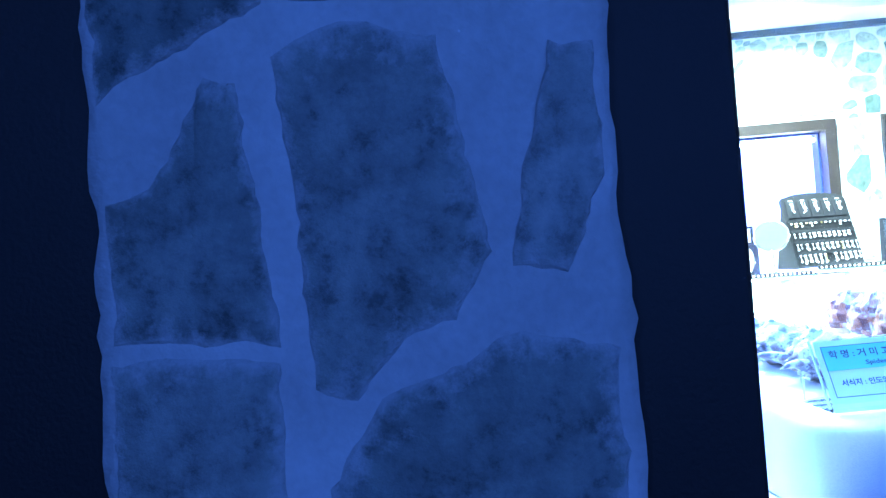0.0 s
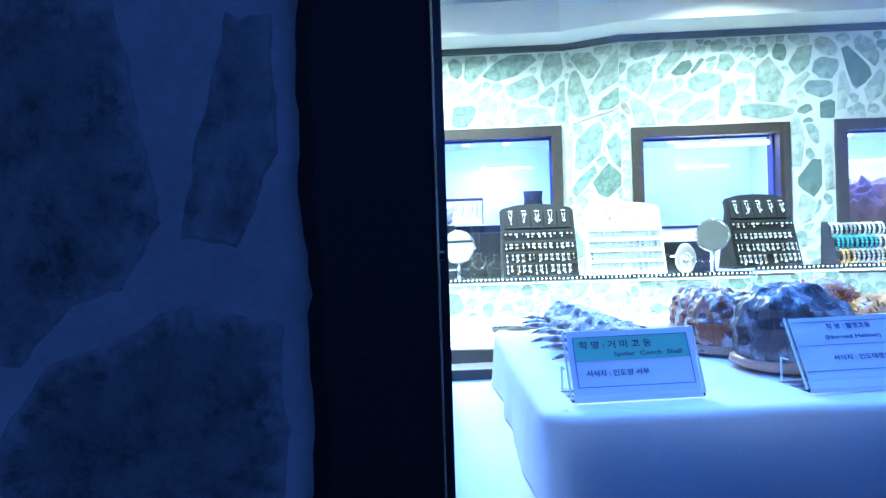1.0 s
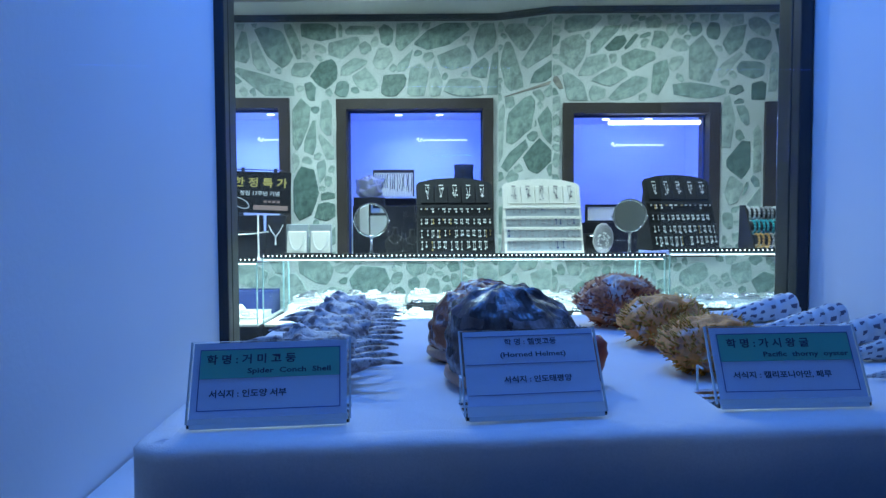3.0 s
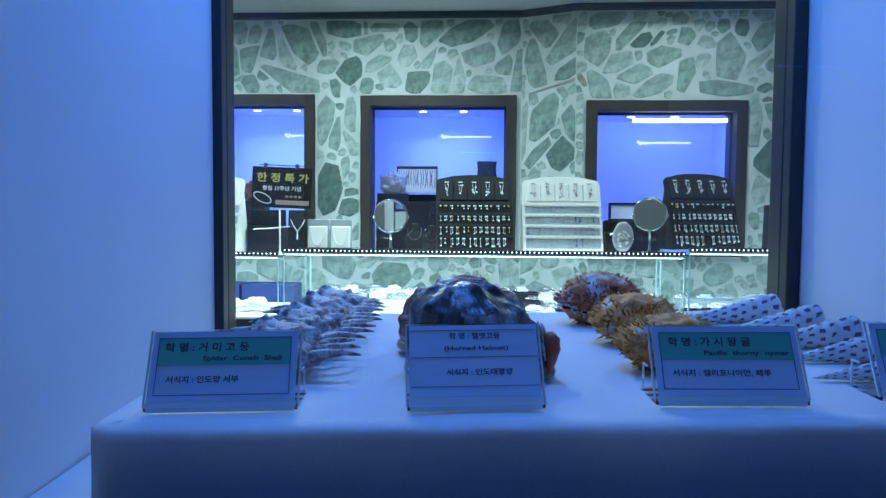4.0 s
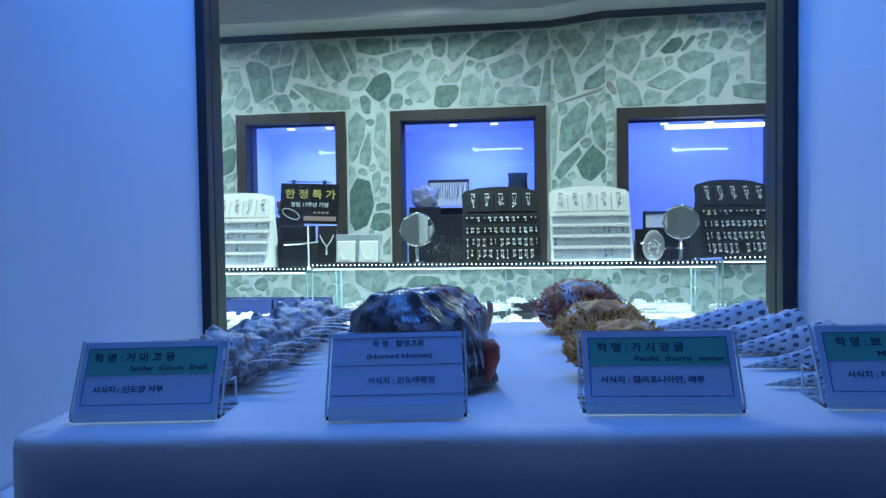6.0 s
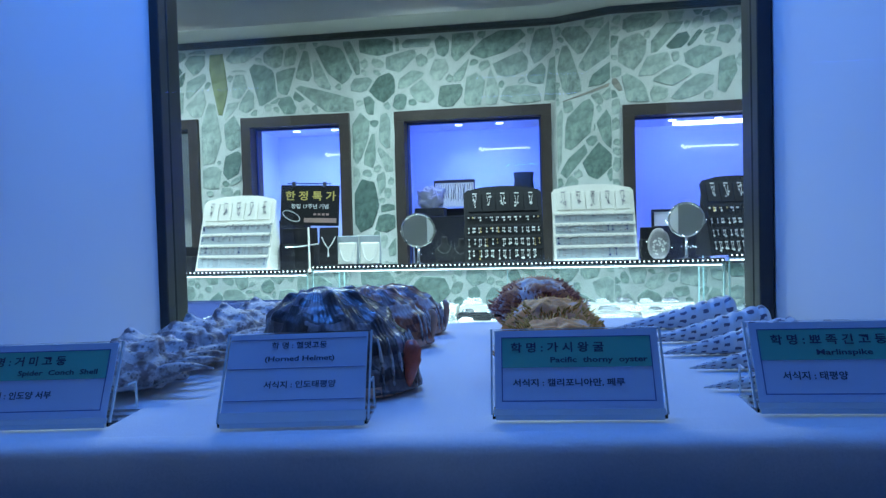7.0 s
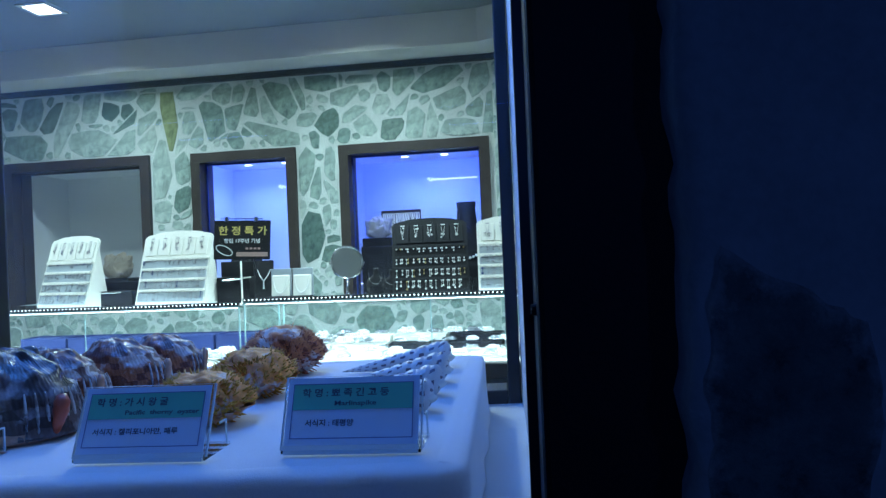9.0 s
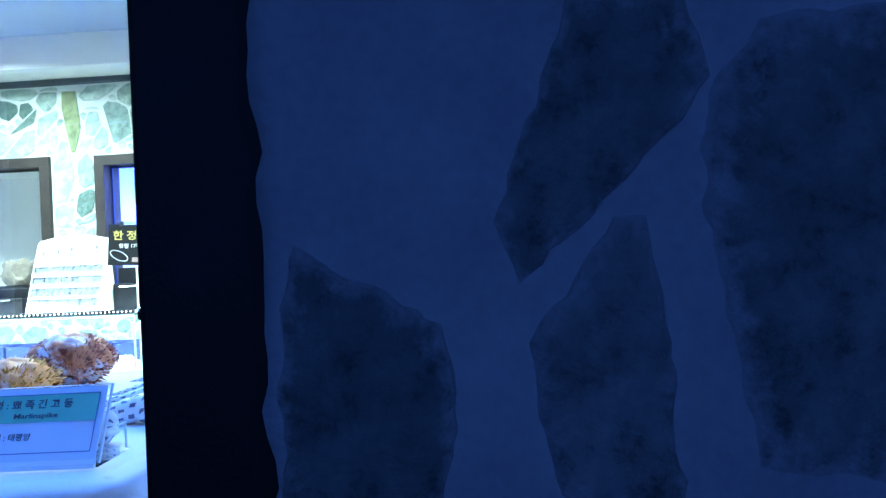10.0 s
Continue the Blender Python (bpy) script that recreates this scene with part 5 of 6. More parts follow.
def show_case(x0, x1, top, label, seam):
    """Glass jewellery counter with a dotted light strip along its front edge."""
    c = shop_thing("display_counter", label, "counter", (x0 + x1) / 2, Y0, 0, 0, "jewellery counters")
    w = (x1 - x0) / 2 - 0.004
    part("plinth", rounded_box(-w, 0.01, 0.0, w, 0.48, GLASS0 - 0.075, 0.004), M_DARKTRIM, c, "dark counter base")
    part("front_band", rounded_box(-w, 0.0, GLASS0 - 0.0745, w, 0.48, GLASS0 - 0.012, 0.002), M_VELVET, c, "black band below the glass")
    part("deck", rounded_box(-w + 0.006, 0.006, GLASS0 - 0.0115, w - 0.006, 0.474, GLASS0, 0.002), M_IVORY, c, "white lined deck")
    z0, z1 = GLASS0 + 0.001, top - 0.009
    for nm, a in (("front_glass", (-w, 0.002, w, 0.002)), ("rear_glass", (-w, 0.478, w, 0.478)), ("end_glass", (-w + 0.002, 0.0055, -w + 0.002, 0.4745))):
        bm = bmesh.new()
        sheet(bm, (a[0], a[1], z0), (a[2], a[3], z0), (a[2], a[3], z1), (a[0], a[1], z1))
        part(nm, bm, M_ENDGLASS if nm == "end_glass" else M_CASEGLASS, c).visible_shadow = False
    bm = bmesh.new()
    box(bm, -w, 0.001, top - 0.008, w, 0.480, top)
    t = part("top_glass", bm, M_CASEGLASS, c)
    t.visible_shadow = False
    bm = bmesh.new()
    box(bm, -w, -0.0015, top - 0.008, w, 0.0008, top)
    part("glass_lip", bm, M_GLASSEDGE, c, "green edge of the glass top")
    for x in (-w + 0.004, w - 0.004):
        for y in (0.003, 0.476):
            bm = bmesh.new()
            box(bm, x - 0.0028, y - 0.0028, GLASS0, x + 0.0028, y + 0.0028, top - 0.0085)
            part("corner_bead", bm, M_GLASSEDGE, c, "pale glass corner joint")
    if seam is not None:
        bm = bmesh.new()
        box(bm, seam - (x0 + x1) / 2 - 0.0025, -0.003, GLASS0, seam - (x0 + x1) / 2 + 0.0025, -0.0005, top - 0.009)
        part("glass_joint", bm, M_GLASSEDGE, c)
    strip = part("light_channel", rounded_box(-w + 0.002, -0.008, top + 0.0005, w - 0.002, 0.010, top + 0.016, 0.002), M_BLACK, c, "black light strip channel")
    bm = bmesh.new()
    n = int(2 * w / 0.019)
    for k in range(n):
        x = -w + 0.012 + (2 * w - 0.024) * k / (n - 1)
        bmesh.ops.create_icosphere(bm, subdivisions=1, radius=0.0033, matrix=Matrix.Translation((x, -0.0085, top + 0.008)))
    part("led_dots", bm, M_LED, strip, "row of small white light dots")
    bm = bmesh.new()
    box(bm, -w + 0.01, 0.008, top - 0.0135, w - 0.01, 0.018, top - 0.0095)
    part("inner_strip", bm, M_LED, c, "white light strip under the top")
    lamp_area("case_light", SHOP @ look(((x0 + x1) / 2, Y0 + 0.03, top - 0.022), ((x0 + x1) / 2, Y0 + 0.22, 0.5)), 2 * w - 0.06, 0.02, P_CASE * 2 * w, (0.70, 0.95, 1.0))
    return c


TOP1, TOP2, TOP3 = 0.899, 0.915, 0.934
show_case(-2.25, -0.232, TOP1, "glass jewellery counter with dark blue trays", -1.0)
show_case(-0.222, 1.516, TOP2, "glass jewellery counter filled with white pearl strands", 0.640)
show_case(1.520, 3.1, TOP3, "glass jewellery counter with silver chains", None)

# goods in the counters
rnd = random.Random(4)
protos = []
for k in range(4):
    pl = shop_thing("pearl_necklace", "coiled strand of white pearls on the counter deck", "necklace", -0.1, 3.05, GLASS0 + 0.008, 0, "pearl strands")
    bm = bmesh.new()
    beads_ring(bm, (0, 0, 0.006), 0.042, 0.0062, 24, 0.75, 0, k)
    beads_ring(bm, (0.006, 0.004, 0.013), 0.030, 0.0062, 18, 0.8, 8, k + 9)
    beads_ring(bm, (-0.004, 0, 0.018), 0.018, 0.0058, 11, 0.9, -6, k + 19)
    part("strand", bm, M_PEARL if k % 2 else M_SILVER, pl, smooth=True)
    protos.append(pl)
slots = []
for row, (y, z) in enumerate(((3.31, 0.075), (3.20, 0.048), (3.09, 0.022), (2.985, 0.008))):
    for i in range(15):
        slots.append((-0.125 + 1.565 * (i + rnd.uniform(0.2, 0.8)) / 15, y, z))
for i in range(12):
    slots.append((1.60 + 1.3 * i / 12, 3.26, 0.060))
    slots.append((1.62 + 1.3 * i / 12, 3.12, 0.030))
for i in range(8):
    slots.append((-0.80 + 0.55 * i / 8, 3.00, 0.012))
    slots.append((-1.10 + 0.8 * i / 8, 3.08, 0.03))
for k, (x, y, z) in enumerate(slots):
    copy_thing(protos[k % 4], SHOP @ Matrix.Translation((x, y + rnd.uniform(-0.012, 0.012), GLASS0 + z + 0.003)) @ pose(0, 0, 0, 0, 0, rnd.uniform(0, 360)) @ Matrix.Scale(rnd.uniform(0.75, 1.15), 4))
for k, p in enumerate(protos):
    p.matrix_world = SHOP @ Matrix.Translation((-0.11 + 0.10 * k, 3.255, GLASS0 + 0.064))


def tray(x0, x1, y0, y1, z0, z1, mat, label):
    t = shop_thing("display_tray", label, "tray", (x0 + x1) / 2, (y0 + y1) / 2, GLASS0 + 0.001, 0, "counter trays")
    w, d = (x1 - x0) / 2, (y1 - y0) / 2
    part("tray_body", rounded_box(-w, -d, 0, w, d, z1 - 0.004, 0.003), mat, t)
    bm = bmesh.new()
    for a in ((-w, -d, w, -d + 0.006), (-w, d - 0.006, w, d), (-w, -d + 0.006, -w + 0.006, d - 0.006), (w - 0.006, -d + 0.006, w, d - 0.006)):
        box(bm, a[0], a[1], z1 - 0.0035, a[2], a[3], z1 + 0.002)
    part("tray_rim", bm, mat, t)


for k in range(6):
    x = -0.17 + k * 0.278
    tray(x, x + 0.262, 3.255, 3.365, 0, 0.072, M_IVORY if k not in (3,) else M_VELVET, "stepped white leatherette jewellery tray" if k != 3 else "black velvet jewellery tray in the counter")
    tray(x, x + 0.262, 3.145, 3.250, 0, 0.045, M_VELVET if k in (2, 3) else M_IVORY, "white jewellery tray in the counter" if k not in (2, 3) else "black velvet jewellery tray in the counter")
    tray(x, x + 0.262, 3.035, 3.140, 0, 0.019, M_IVORY if k != 4 else M_VELVET, "low lined jewellery tray in the counter")
for k in range(5):
    x = -1.60 + k * 0.272
    tray(x, x + 0.26, 3.20, 3.34, 0, 0.105, M_NAVY, "navy velvet jewellery tray in the counter")
    tray(x, x + 0.26, 3.03, 3.17, 0, 0.025, M_IVORY, "low white jewellery tray in the counter")
for k in range(5):
    x = 1.58 + k * 0.272
    tray(x, x + 0.26, 3.20, 3.33, 0, 0.056, M_GREYPAD, "grey felt jewellery tray in the counter")
    tray(x, x + 0.26, 3.06, 3.18, 0, 0.026, M_VELVET, "black velvet tray of silver chains")


# ---- things on the counters ----
def earring_stand(x, y, z, yaw, board, ledge, pad, felt, label, seed, w=0.36, h=0.345, lean=16):
    """Slanted display board: wavy crest, five pockets, four ledges, rows of earrings. Faces -y."""
    s = shop_thing("earring_stand", label, "display stand", x, y, z, yaw, "earring stands")
    tilt = pose(0, 0, 0.004, -lean)
    n = 26
    bm = bmesh.new()
    crest = [h + 0.021 * math.exp(-((k / n - 0.5) / 0.17) ** 2) - 0.007 * math.cos(4 * math.pi * k / n) - (0.014 if k in (0, n) else 0) for k in range(n + 1)]
    fr, bk = [], []
    for k in range(n + 1):
        u = -w / 2 + w * k / n
        fr.append((bm.verts.new(tilt @ Vector((u, 0, 0))), bm.verts.new(tilt @ Vector((u, 0, crest[k])))))
        bk.append((bm.verts.new(tilt @ Vector((u, 0.008, 0))), bm.verts.new(tilt @ Vector((u, 0.008, crest[k])))))
    for k in range(n):
        bm.faces.new((fr[k][0], fr[k + 1][0], fr[k + 1][1], fr[k][1]))
        bm.faces.new((bk[k][0], bk[k][1], bk[k + 1][1], bk[k + 1][0]))
        bm.faces.new((fr[k][1], fr[k + 1][1], bk[k + 1][1], bk[k][1]))
        bm.faces.new((fr[k][0], bk[k][0], bk[k + 1][0], fr[k + 1][0]))
    for k in (0, n):
        bm.faces.new((fr[k][0], fr[k][1], bk[k][1], bk[k][0]))
    part("backboard", bm, board, s)
    for sx in (-1, 1):
        bm = bmesh.new()
        vs = [(sx * (w / 2 - 0.004), 0.011, 0), (sx * (w / 2 - 0.004), 0.14, 0), (sx * (w / 2 - 0.004), math.sin(radians(lean)) * h * 0.8 + 0.014, h * 0.8)]
        a = [bm.verts.new(v) for v in vs]
        b = [bm.verts.new((v[0] - sx * 0.006, v[1], v[2])) for v in vs]
        bm.faces.new(a)
        bm.faces.new(b[::-1])
        for k in range(3):
            bm.faces.new((a[k], a[(k + 1) % 3], b[(k + 1) % 3], b[k]))
        part("side_support", bm, board, s)
    pw = (w - 0.036) / 5
    for k in range(5):
        u = -w / 2 + 0.018 + k * pw
        bm = rounded_box(u + 0.002, -0.006, h * 0.685, u + pw - 0.002, -0.0005, h * 0.935, 0.002, 1)
        bm.transform(tilt)
        part("pad", bm, pad, s)
    rd = random.Random(seed)
    rows = (0.60, 0.455, 0.305, 0.155)
    for r, v in enumerate(rows):
        bm = bmesh.new()
        box(bm, -w / 2 + 0.008, -0.010, h * v + 0.012, w / 2 - 0.008, -0.0006, h * v + 0.019, tilt)
        m = 13
        for k in range(m):
            u = -w / 2 + 0.008 + (w - 0.016) * (k + 0.5) / m
            box(bm, u - 0.010, -0.010, h * v + 0.006, u + 0.010, -0.007, h * v + 0.0118, tilt)
        part("ledge", bm, ledge, s)
        bm = bmesh.new()
        box(bm, -w / 2 + 0.010, -0.0035, h * (v - 0.115), w / 2 - 0.010, -0.0006, h * v + 0.004, tilt)
        part("felt_strip", bm, felt, s)
    bm, bg = bmesh.new(), bmesh.new()
    for r, v in enumerate(rows):
        for k in range(24):
            if rd.random() < 0.14:
                continue
            u = -w / 2 + 0.016 + (w - 0.032) * (k + 0.5) / 24 + (0.003 if k % 2 else -0.003)
            z0 = h * v + 0.001
            l = (0.012, 0.018, 0.028, 0.034)[r] * rd.uniform(0.6, 1.1)
            target = bg if rd.random() < 0.08 else bm
            bmesh.ops.create_icosphere(target, subdivisions=1, radius=rd.uniform(0.0034, 0.0050), matrix=tilt @ Matrix.Translation((u, -0.009, z0)))
            if l > 0.012:
                box(target, u - 0.0007, -0.0095, z0 - l, u + 0.0007, -0.0080, z0, tilt)
                bmesh.ops.create_icosphere(target, subdivisions=1, radius=rd.uniform(0.0036, 0.0058), matrix=tilt @ Matrix.Translation((u, -0.009, z0 - l)))
    for k in range(5):
        u = -w / 2 + 0.018 + (k + 0.5) * pw
        z0 = h * 0.90
        for sx in (-0.008, 0.008):
            tube(bm, [tilt @ Vector((u + sx, -0.009, z0)), tilt @ Vector((u + sx * 0.4, -0.010, z0 - 0.03)), tilt @ Vector((u, -0.010, z0 - 0.048))], [0.0012, 0.0012, 0.0012], 4)
        for q in range(4):
            bmesh.ops.create_icosphere(bm, subdivisions=1, radius=rd.uniform(0.0035, 0.0055), matrix=tilt @ Matrix.Translation((u + rd.uniform(-0.011, 0.011), -0.011, z0 - rd.uniform(0.0, 0.055))))
        box(bm, u - 0.010, -0.0085, z0 + 0.008, u + 0.010, -0.0070, z0 + 0.013, tilt)
    # silver's glints and dark reflections are painted in as flat white and grey
    part("earrings", bm, M_PEARL if board is M_CHARCOAL else M_BEADS["grey"], s, "rows of small pearl and silver earrings, silver shine as flat colour")
    part("gold_earrings", bg, M_GOLD if board is M_CHARCOAL else M_NAVY, s, "scattered gold and dark earrings")
    return s


BLACKSET = (M_CHARCOAL, M_CHARCOAL, M_CHARCOAL, M_BLACKBOARD)
WHITESET = (M_IVORY, M_IVORY, M_IVORY, M_GREYPAD)
earring_stand(-1.285, 3.10, TOP1 + 0.001, -20, *WHITESET, "white earring stand with grey felt rows full of earrings", 1, 0.39, 0.36)
earring_stand(-0.675, 3.06, TOP1 + 0.001, -9, *WHITESET, "white earring stand beside a small black sale sign", 2, 0.40, 0.36)
earring_stand(0.622, 3.03, TOP2 + 0.001, 7, *BLACKSET, "charcoal earring stand with black rows of earrings", 3, 0.35, 0.345)
earring_stand(1.018, 3.05, TOP2 + 0.001, 5, *WHITESET, "white earring stand with sparse small earrings", 4, 0.36, 0.34)
earring_stand(1.648, 3.03, TOP3 + 0.001, 18, *BLACKSET, "charcoal earring stand with black rows turned aside", 5, 0.35, 0.335)


def table_mirror(x, y, z, r, cz, yaw, label):
    s = shop_thing("table_mirror", label, "mirror", x, y, z, yaw, "table mirrors")
    m = Matrix.Translation((0, 0, cz - z)) @ pose(0, 0, 0, 93)
    bm = bmesh.new()
    seg, pr = 40, 8
    for i in range(seg):
        for j in range(pr):
            bm.verts.new(m @ Vector(((r + 0.005 * math.cos(2 * math.pi * j / pr)) * math.cos(2 * math.pi * i / seg), (r + 0.005 * math.cos(2 * math.pi * j / pr)) * math.sin(2 * math.pi * i / seg), 0.006 * math.sin(2 * math.pi * j / pr))))
    bm.verts.ensure_lookup_table()
    for i in range(seg):
        for j in range(pr):
            bm.faces.new([bm.verts[k] for k in (i * pr + j, ((i + 1) % seg) * pr + j, ((i + 1) % seg) * pr + (j + 1) % pr, i * pr + (j + 1) % pr)])
    part("rim", bm, M_CHROME, s, "chrome rim", smooth=True)
    bm = bmesh.new()
    lathe(bm, ((r - 0.001, -0.003), (r - 0.001, 0.003)), 40, m)
    part("mirror_disc", bm, M_MIRROR, s, "round mirror glass")
    bm = bmesh.new()
    lathe(bm, ((0.050, 0), (0.050, 0.004), (0.042, 0.009), (0.010, 0.013), (0.006, 0.03), (0.006, cz - z - r - 0.004)), 20)
    part("foot", bm, M_CHROME, s, smooth=True)
    for sx in (-1, 1):
        bm = bmesh.new()
        tube(bm, [(sx * 0.004, 0.004, cz - z - r - 0.006), (sx * (r * 0.8), 0.004, cz - z - r * 0.72), (sx * (r + 0.009), 0.004, cz - z)], [0.003, 0.003, 0.003], 6)
        part("yoke_arm", bm, M_CHROME, s, smooth=True)
    return s


table_mirror(0.244, 2.99, TOP2 + 0.001, 0.072, 1.074, 4, "round chrome table mirror on the glass counter")
table_mirror(1.385, 3.00, TOP2 + 0.001, 0.070, 1.090, -8, "round chrome table mirror turned towards the dark corridor")

# sale sign on a stand
sg = shop_thing("sale_sign", "small black sale sign with yellow letters on a white stand", "sign", -0.245, 2.945, TOP1 + 0.001)
bm = bmesh.new()
lathe(bm, ((0.034, 0), (0.034, 0.003), (0.008, 0.008), (0.004, 0.02), (0.004, 0.20)), 16)
part("pole", bm, M_IVORY, sg, "white slim pole", smooth=True)
bm = bmesh.new()
tube(bm, [(-0.045, 0, 0.115), (0.045, 0, 0.125)], [0.003, 0.003], 6)
part("cross_arm", bm, M_IVORY, sg)
face = Matrix.Translation((0.005, 0, 0.207)) @ pose(0, 0, 0, -4, 2.2, 3)
bm = bmesh.new()
box(bm, -0.133, -0.003, 0, 0.133, 0.003, 0.180, face)
board = part("board", bm, M_BLACKBOARD, sg, "black printed board")
for u in (-0.075, 0.065):
    bm = bmesh.new()
    box(bm, u - 0.007, -0.006, 0.172, u + 0.007, 0.006, 0.196, face)
    part("clip", bm, M_CHROME, sg, "metal clip")
bm = bmesh.new()
box(bm, -0.105, -0.0022, 0.186, 0.095, 0.0022, 0.190, face)
part("hanger_bar", bm, M_CHROME, sg)
lettering("한 정 특 가", 0.042, M_YELLOW, board, face @ pose(0, -0.0036, 0, 90), (-0.112, 0.118, 0.133))
lettering("창립 17주년 기념", 0.021, M_WHITEINK, board, face @ pose(0, -0.0036, 0, 90), (-0.085, 0.085, 0.086))
bm = bmesh.new()
for k in range(4):
    box(bm, 0.018 + 0.019 * k, -0.0042, 0.046, 0.031 + 0.019 * k, -0.0032, 0.055, face)
part("print_bars", bm, M_PINKBAR, board)
bm = bmesh.new()
box(bm, -0.025, -0.0042, 0.014, 0.123, -0.0032, 0.034, face)
part("price_bar", bm, M_PINKBAR, board)
bm = bmesh.new()
ring = [face @ Vector((-0.083 + 0.044 * math.cos(t) * 0.86 + 0.010 * math.sin(t), -0.0040, 0.042 + 0.016 * math.sin(t) - 0.018 * math.cos(t))) for t in (2 * math.pi * k / 28 for k in range(29))]
tube(bm, ring, [0.0022] * 29, 5, False)
part("printed_bracelet", bm, M_WHITEINK, board)

# two boxed pearl necklaces
for k, x in enumerate((-0.100, 0.006)):
    nb = shop_thing("necklace_box", "open white box with a pearl necklace on a pad", "jewellery box", x, 3.03, TOP2 + 0.001, 0, "necklace boxes")
    part("box_back", rounded_box(-0.050, 0.030, 0, 0.050, 0.040, 0.140, 0.003), M_GREYPAD, nb)
    bm = rounded_box(-0.044, 0.006, 0.004, 0.044, 0.022, 0.112, 0.006)
    bm.transform(pose(0, 0, 0, -8))
    part("pad", bm, M_IVORY, nb)
    part("tray", rounded_box(-0.052, -0.015, 0, 0.052, 0.028, 0.012, 0.003), M_VELVET, nb)
    bm = bmesh.new()
    for q in range(25):
        t = math.pi * (0.06 + 0.88 * q / 24)
        p = pose(0, 0, 0, -8) @ Vector((0.034 * math.cos(t), 0.003, 0.100 - 0.075 * math.sin(t)))
        bmesh.ops.create_icosphere(bm, subdivisions=1, radius=0.0042, matrix=Matrix.Translation(p))
    part("pearls", bm, M_PEARL, nb, "string of pearls", smooth=True)


def bust(x, y, z, h, yaw, beads, label):
    """Necklace bust: neck stump, sloping shoulders, flat front."""
    s = shop_thing("necklace_bust", label, "display bust", x, y, z, yaw, "necklace busts")
    bm = bmesh.new()
    rows = []
    for v, w, d in ((0, 0.60, 0.16), (0.35, 0.78, 0.20), (0.55, 0.70, 0.19), (0.66, 0.40, 0.17), (0.72, 0.24, 0.15), (0.92, 0.20, 0.14), (1.0, 0.22, 0.15)):
        rows.append([bm.verts.new((h * 0.5 * w * math.cos(t), h * 0.5 * d * math.sin(t) + 0.06 * h * v, h * v)) for t in (2 * math.pi * k / 20 for k in range(20))])
    for a, b in zip(rows, rows[1:]):
        for k in range(20):
            bm.faces.new((a[k], a[(k + 1) % 20], b[(k + 1) % 20], b[k]))
    bm.faces.new(rows[0][::-1])
    bm.faces.new(rows[-1])
    part("bust_body", bm, M_VELVET, s, smooth=True)
    bm = bmesh.new()
    for q in range(27):
        t = math.pi * (-0.08 + 1.16 * q / 26)
        bmesh.ops.create_icosphere(bm, subdivisions=1, radius=0.018 * h, matrix=Matrix.Translation((0.26 * h * math.cos(t), -0.085 * h, h * (0.72 - 0.34 * math.sin(t)))))
    part("necklace", bm, beads, s, "light necklace", smooth=True)
    return s


nd = shop_thing("necklace_board", "black velvet board with a fine silver pendant necklace", "jewellery display", -0.217, 3.12, TOP1 + 0.001)
bm = rounded_box(-0.046, 0, 0, 0.046, 0.010, 0.20, 0.003)
bm.transform(pose(0, 0, 0, -8))
part("board", bm, M_VELVET, nd)
bm = bmesh.new()
for sx in (-1, 1):
    tube(bm, [pose(0, 0, 0, -8) @ Vector(p) for p in ((sx * 0.034, -0.002, 0.155), (sx * 0.020, -0.003, 0.125), (0, -0.003, 0.098))], [0.0022, 0.0026, 0.0026], 5)
tube(bm, [pose(0, 0, 0, -8) @ Vector(p) for p in ((0, -0.003, 0.098), (0.001, -0.004, 0.06))], [0.0026, 0.0045], 6)
part("pendant_chain", bm, M_PEARL, nd, "silver chain with a drop pendant")
part("foot", rounded_box(-0.040, 0.012, 0, 0.040, 0.060, 0.006, 0.002), M_VELVET, nd)
bust(0.335, 3.16, TOP2 + 0.001, 0.125, 0, M_SILVER, "small black velvet bust with fine chains")
bust(0.415, 3.14, TOP2 + 0.001, 0.115, 0, M_SILVER, "small black velvet bust with fine chains")


def velvet_box(x0, x1, y, z0, z1, d, mat, label):
    s = shop_thing("jewellery_case", label, "jewellery box", (x0 + x1) / 2, y, z0)
    w = (x1 - x0) / 2
    part("case_body", rounded_box(-w, 0, 0, w, d, (z1 - z0) * 0.62, 0.004), mat, s)
    bm = rounded_box(-w, d * 0.45, (z1 - z0) * 0.62 + 0.0005, w, d * 0.55, z1 - z0, 0.003)
    part("case_lid", bm, mat, s)
    bm = bmesh.new()
    tube(bm, [(-w * 0.6, -0.003, (z1 - z0) * 0.55), (w * 0.5, -0.003, (z1 - z0) * 0.57)], [0.004, 0.004], 6)
    part("bracelet", bm, M_SILVER, s, "silver bracelet")


velvet_box(-0.456, -0.285, 3.12, TOP1 + 0.001, 1.098, 0.12, M_VELVET, "open black velvet bracelet case")
velvet_box(-1.125, -0.905, 3.12, TOP1 + 0.001, 1.020, 0.16, M_VELVET, "black velvet case between the white stands")
velvet_box(1.225, 1.315, 3.18, TOP2 + 0.001, 1.06, 0.08, M_VELVET, "black velvet ring case")

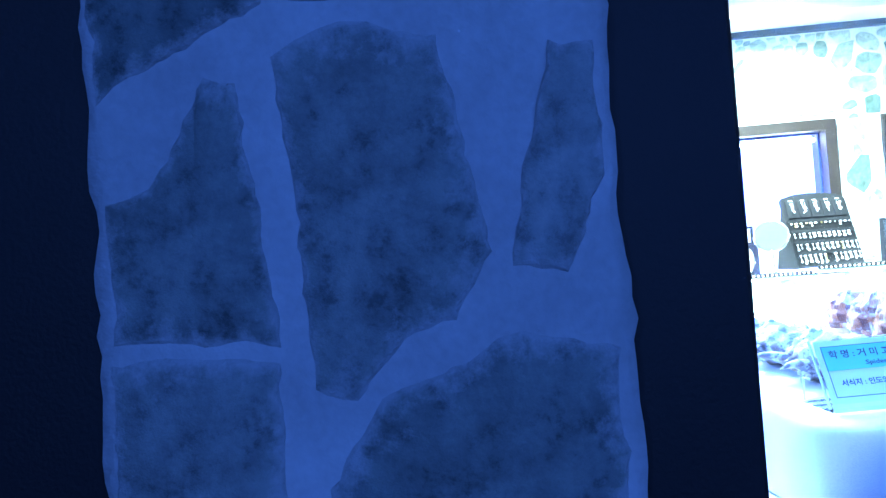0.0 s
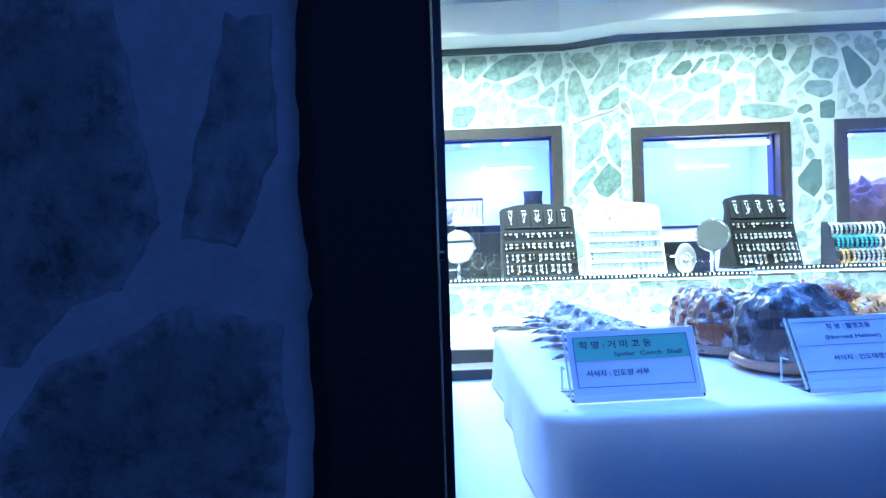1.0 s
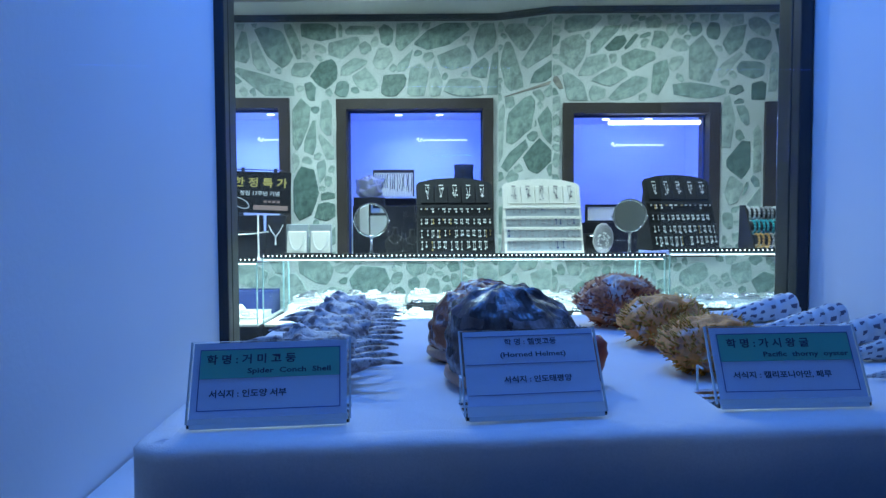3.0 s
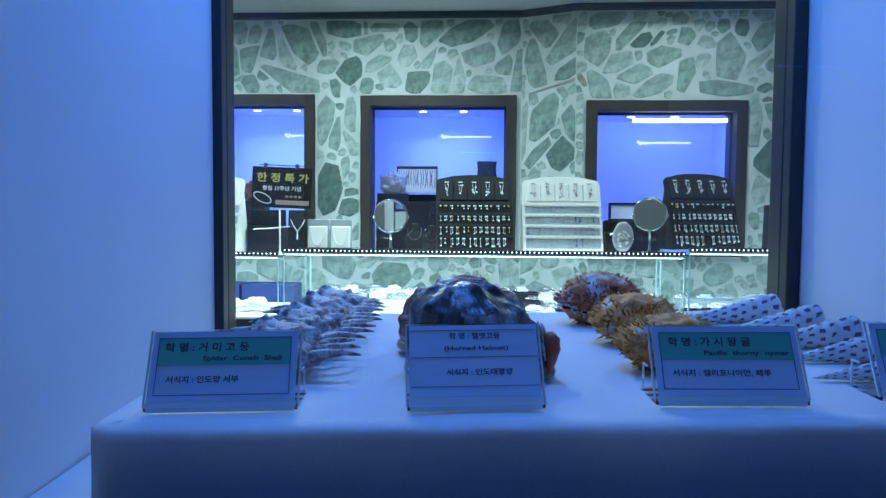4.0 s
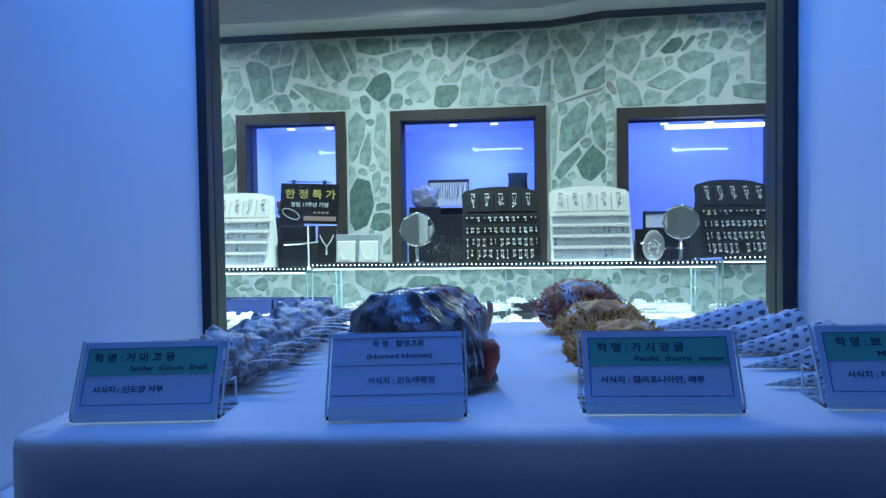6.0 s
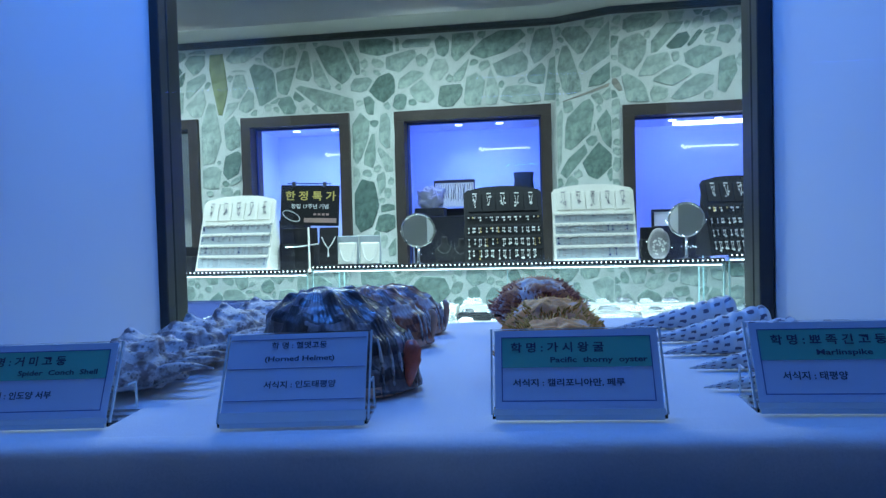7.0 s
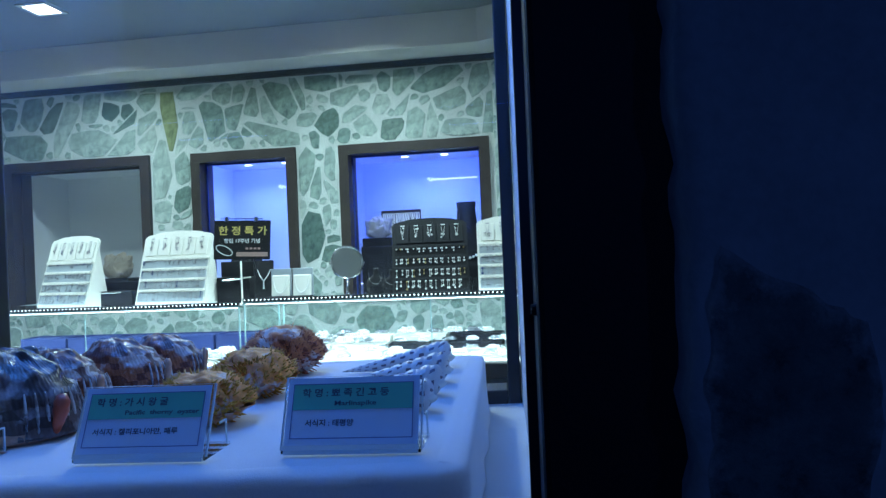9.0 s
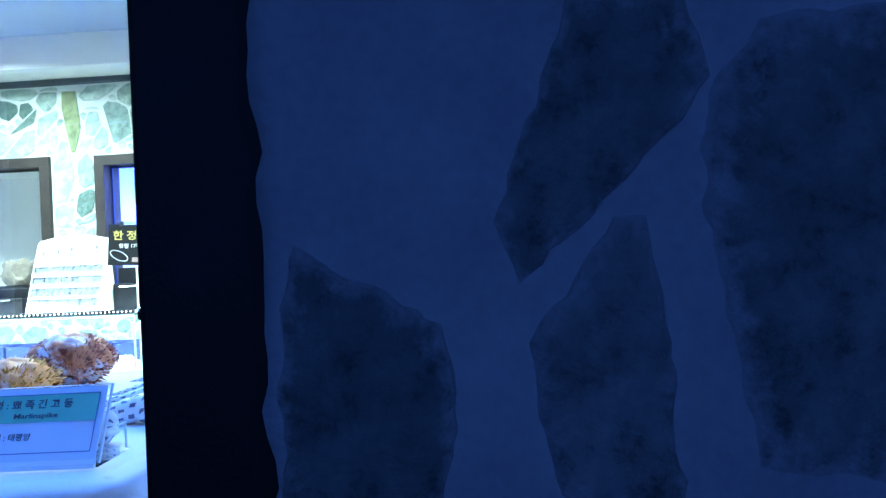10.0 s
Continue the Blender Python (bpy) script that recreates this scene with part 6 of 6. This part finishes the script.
# small grey pouch and a striped jar beside the mirror
pc = shop_thing("gem_geode", "grey split stone with a glittering hollow", "geode", 1.285, 3.08, TOP2 + 0.001)
pc.scale = (1.4, 1.2, 1.35)
bm = bmesh.new()
bmesh.ops.create_icosphere(bm, subdivisions=3, radius=0.045, matrix=Matrix.Translation((0, 0, 0.052)) @ Matrix.Diagonal((0.75, 0.6, 1.15, 1)))
for v in bm.verts:
    v.co += v.co.normalized() * 0.006 * noise.noise(v.co * 60)
    if v.co.y < -0.012:
        v.co.y = -0.012 + 0.010 * (1 - min(1, math.hypot(v.co.x, v.co.z - 0.05) / 0.04))
part("crust", bm, M_BEADS["grey"], pc, smooth=True)
bm = bmesh.new()
rd = random.Random(8)
for k in range(40):
    a, r = rd.uniform(0, 6.28), 0.022 * math.sqrt(rd.random())
    bmesh.ops.create_icosphere(bm, subdivisions=1, radius=0.003, matrix=Matrix.Translation((r * math.cos(a), -0.012, 0.045 + 1.2 * r * math.sin(a))))
part("crystals", bm, M_PEARL, pc)

# bracelet bar
bb = shop_thing("bracelet_rack", "black three bar rack stacked with bead bracelets", "display stand", 2.085, 3.06, TOP3 + 0.001)
bars = ((0.165, 0.10, ("white", "grey", "white", "white")), (0.105, 0.05, ("turquoise", "turquoise", "turquoise", "white")), (0.045, 0.0, ("amber", "grey", "grey", "amber")))
for sx in (-1, 1):
    bm = bmesh.new()
    vs = [(sx * 0.140, -0.03, 0), (sx * 0.140, 0.14, 0), (sx * 0.140, 0.13, 0.20), (sx * 0.140, 0.08, 0.20)]
    a = [bm.verts.new(v) for v in vs]
    b = [bm.verts.new((v[0] - sx * 0.008, v[1], v[2])) for v in vs]
    bm.faces.new(a)
    bm.faces.new(b[::-1])
    for k in range(4):
        bm.faces.new((a[k], a[(k + 1) % 4], b[(k + 1) % 4], b[k]))
    part("end_panel", bm, M_VELVET, bb)
rd = random.Random(3)
for z, y, names in bars:
    bm = bmesh.new()
    tube(bm, [(-0.131, y, z), (0.131, y, z)], [0.022, 0.022], 14)
    part("bar", bm, M_VELVET, bb, "padded black bar")
    for k in range(12):
        bm = bmesh.new()
        x = -0.115 + 0.230 * k / 11 + rd.uniform(-0.003, 0.003)
        for q in range(14):
            t = 2 * math.pi * q / 14
            bmesh.ops.create_icosphere(bm, subdivisions=1, radius=0.0065, matrix=Matrix.Translation((x, y + 0.029 * math.cos(t), z + 0.029 * math.sin(t) - 0.004)))
        part("bracelet", bm, M_BEADS[names[min(3, k // 3)]], bb, smooth=True)

# things in the wall windows
WS = SILL - 0.018
st = shop_thing("display_plinth", "black velvet stepped plinth in the lit window", "plinth", 0.35, W_LEFT + 0.19, WS)
part("plinth_block", rounded_box(-0.36, 0, 0, 0.36, 0.16, 1.155 - WS, 0.004), M_VELVET, st)
part("plinth_step", rounded_box(-0.36, 0.161, 0, 0.36, 0.30, 1.205 - WS, 0.004), M_VELVET, st)
fr = shop_thing("chain_display", "framed white panel hung with silver chains", "jewellery display", 0.235, W_LEFT + 0.30, 1.215)
part("panel", rounded_box(-0.125, 0, 0, 0.125, 0.012, 0.165, 0.003), M_IVORY, fr)
bm = bmesh.new()
for a in ((-0.130, 0.150, 0.130, 0.168), (-0.130, 0, -0.122, 0.150), (0.122, 0, 0.130, 0.150)):
    box(bm, a[0], -0.004, a[1], a[2], -0.0005, a[3])
part("panel_frame", bm, M_BROWN, fr, "thin brown frame")
bm = bmesh.new()
rd = random.Random(6)
for k in range(16):
    x = -0.112 + 0.224 * k / 15
    tube(bm, [(x, -0.004, 0.142), (x + rd.uniform(-0.008, 0.008), -0.005, 0.09), (x, -0.004, rd.uniform(0.02, 0.06))], [0.003, 0.0035, 0.003], 5)
part("chains", bm, M_SILVER, fr, "hanging silver chains")
bust(0.675, W_LEFT + 0.115, WS, 0.555, 0, M_PEARL, "tall black necklace bust with pearl strands")
for x, y, s, mt, lb, z in ((0.085, W_LEFT + 0.28, 0.085, M_BEADS["grey"], "grey rough crystal rock", 1.21), (2.70, W_RIGHT + 0.30, 0.20, M_ROCK, "large brown red mineral rock", WS + 0.25), (-0.80, W_LEFT + 0.24, 0.078, M_ROCK, "reddish coral rock on velvet", 1.16), (-1.76, W_LEFT + 0.30, 0.11, M_CORAL, "low beige coral cluster on velvet", 1.015)):
    base = shop_thing("display_plinth", "black velvet plinth under a mineral", "plinth", x, y, WS)
    part("plinth_block", rounded_box(-s * 1.1, -s * 0.7, 0, s * 1.1, s * 0.7, z - WS - 0.001, 0.004), M_VELVET, base)
    rk = shop_thing("mineral_rock", lb, "mineral", x, y, z)
    bm = bmesh.new()
    bmesh.ops.create_icosphere(bm, subdivisions=4, radius=s, matrix=Matrix.Translation((0, 0, s * 0.72)) @ Matrix.Diagonal((1, 0.55, 0.9, 1)))
    for v in bm.verts:
        v.co *= 1 + 0.28 * noise.noise(v.co * (2.2 / s) + Vector((x, 0, 0))) + 0.10 * noise.noise(v.co * (7 / s))
        v.co.z = max(v.co.z, 0)
    part("rock", bm, mt, rk)

pf = shop_thing("picture_frame", "small black frame with a pale sheet in the lit window", "picture frame", 1.555, W_RIGHT + 0.22, WS)
part("stand_block", rounded_box(-0.17, 0.0, 0, 0.17, 0.10, 0.20, 0.004), M_VELVET, pf)
part("sheet", rounded_box(-0.135, 0.020, 0.2145, 0.135, 0.026, 0.295, 0.001), M_IVORY, pf, "pale printed sheet")
for a in ((-0.150, 0.2005, 0.150, 0.214), (-0.150, 0.2955, 0.150, 0.310), (-0.150, 0.2145, -0.1355, 0.295), (0.1355, 0.2145, 0.150, 0.295)):
    part("frame_bar", rounded_box(a[0], 0.010, a[1], a[2], 0.030, a[3], 0.002), M_BLACK, pf)
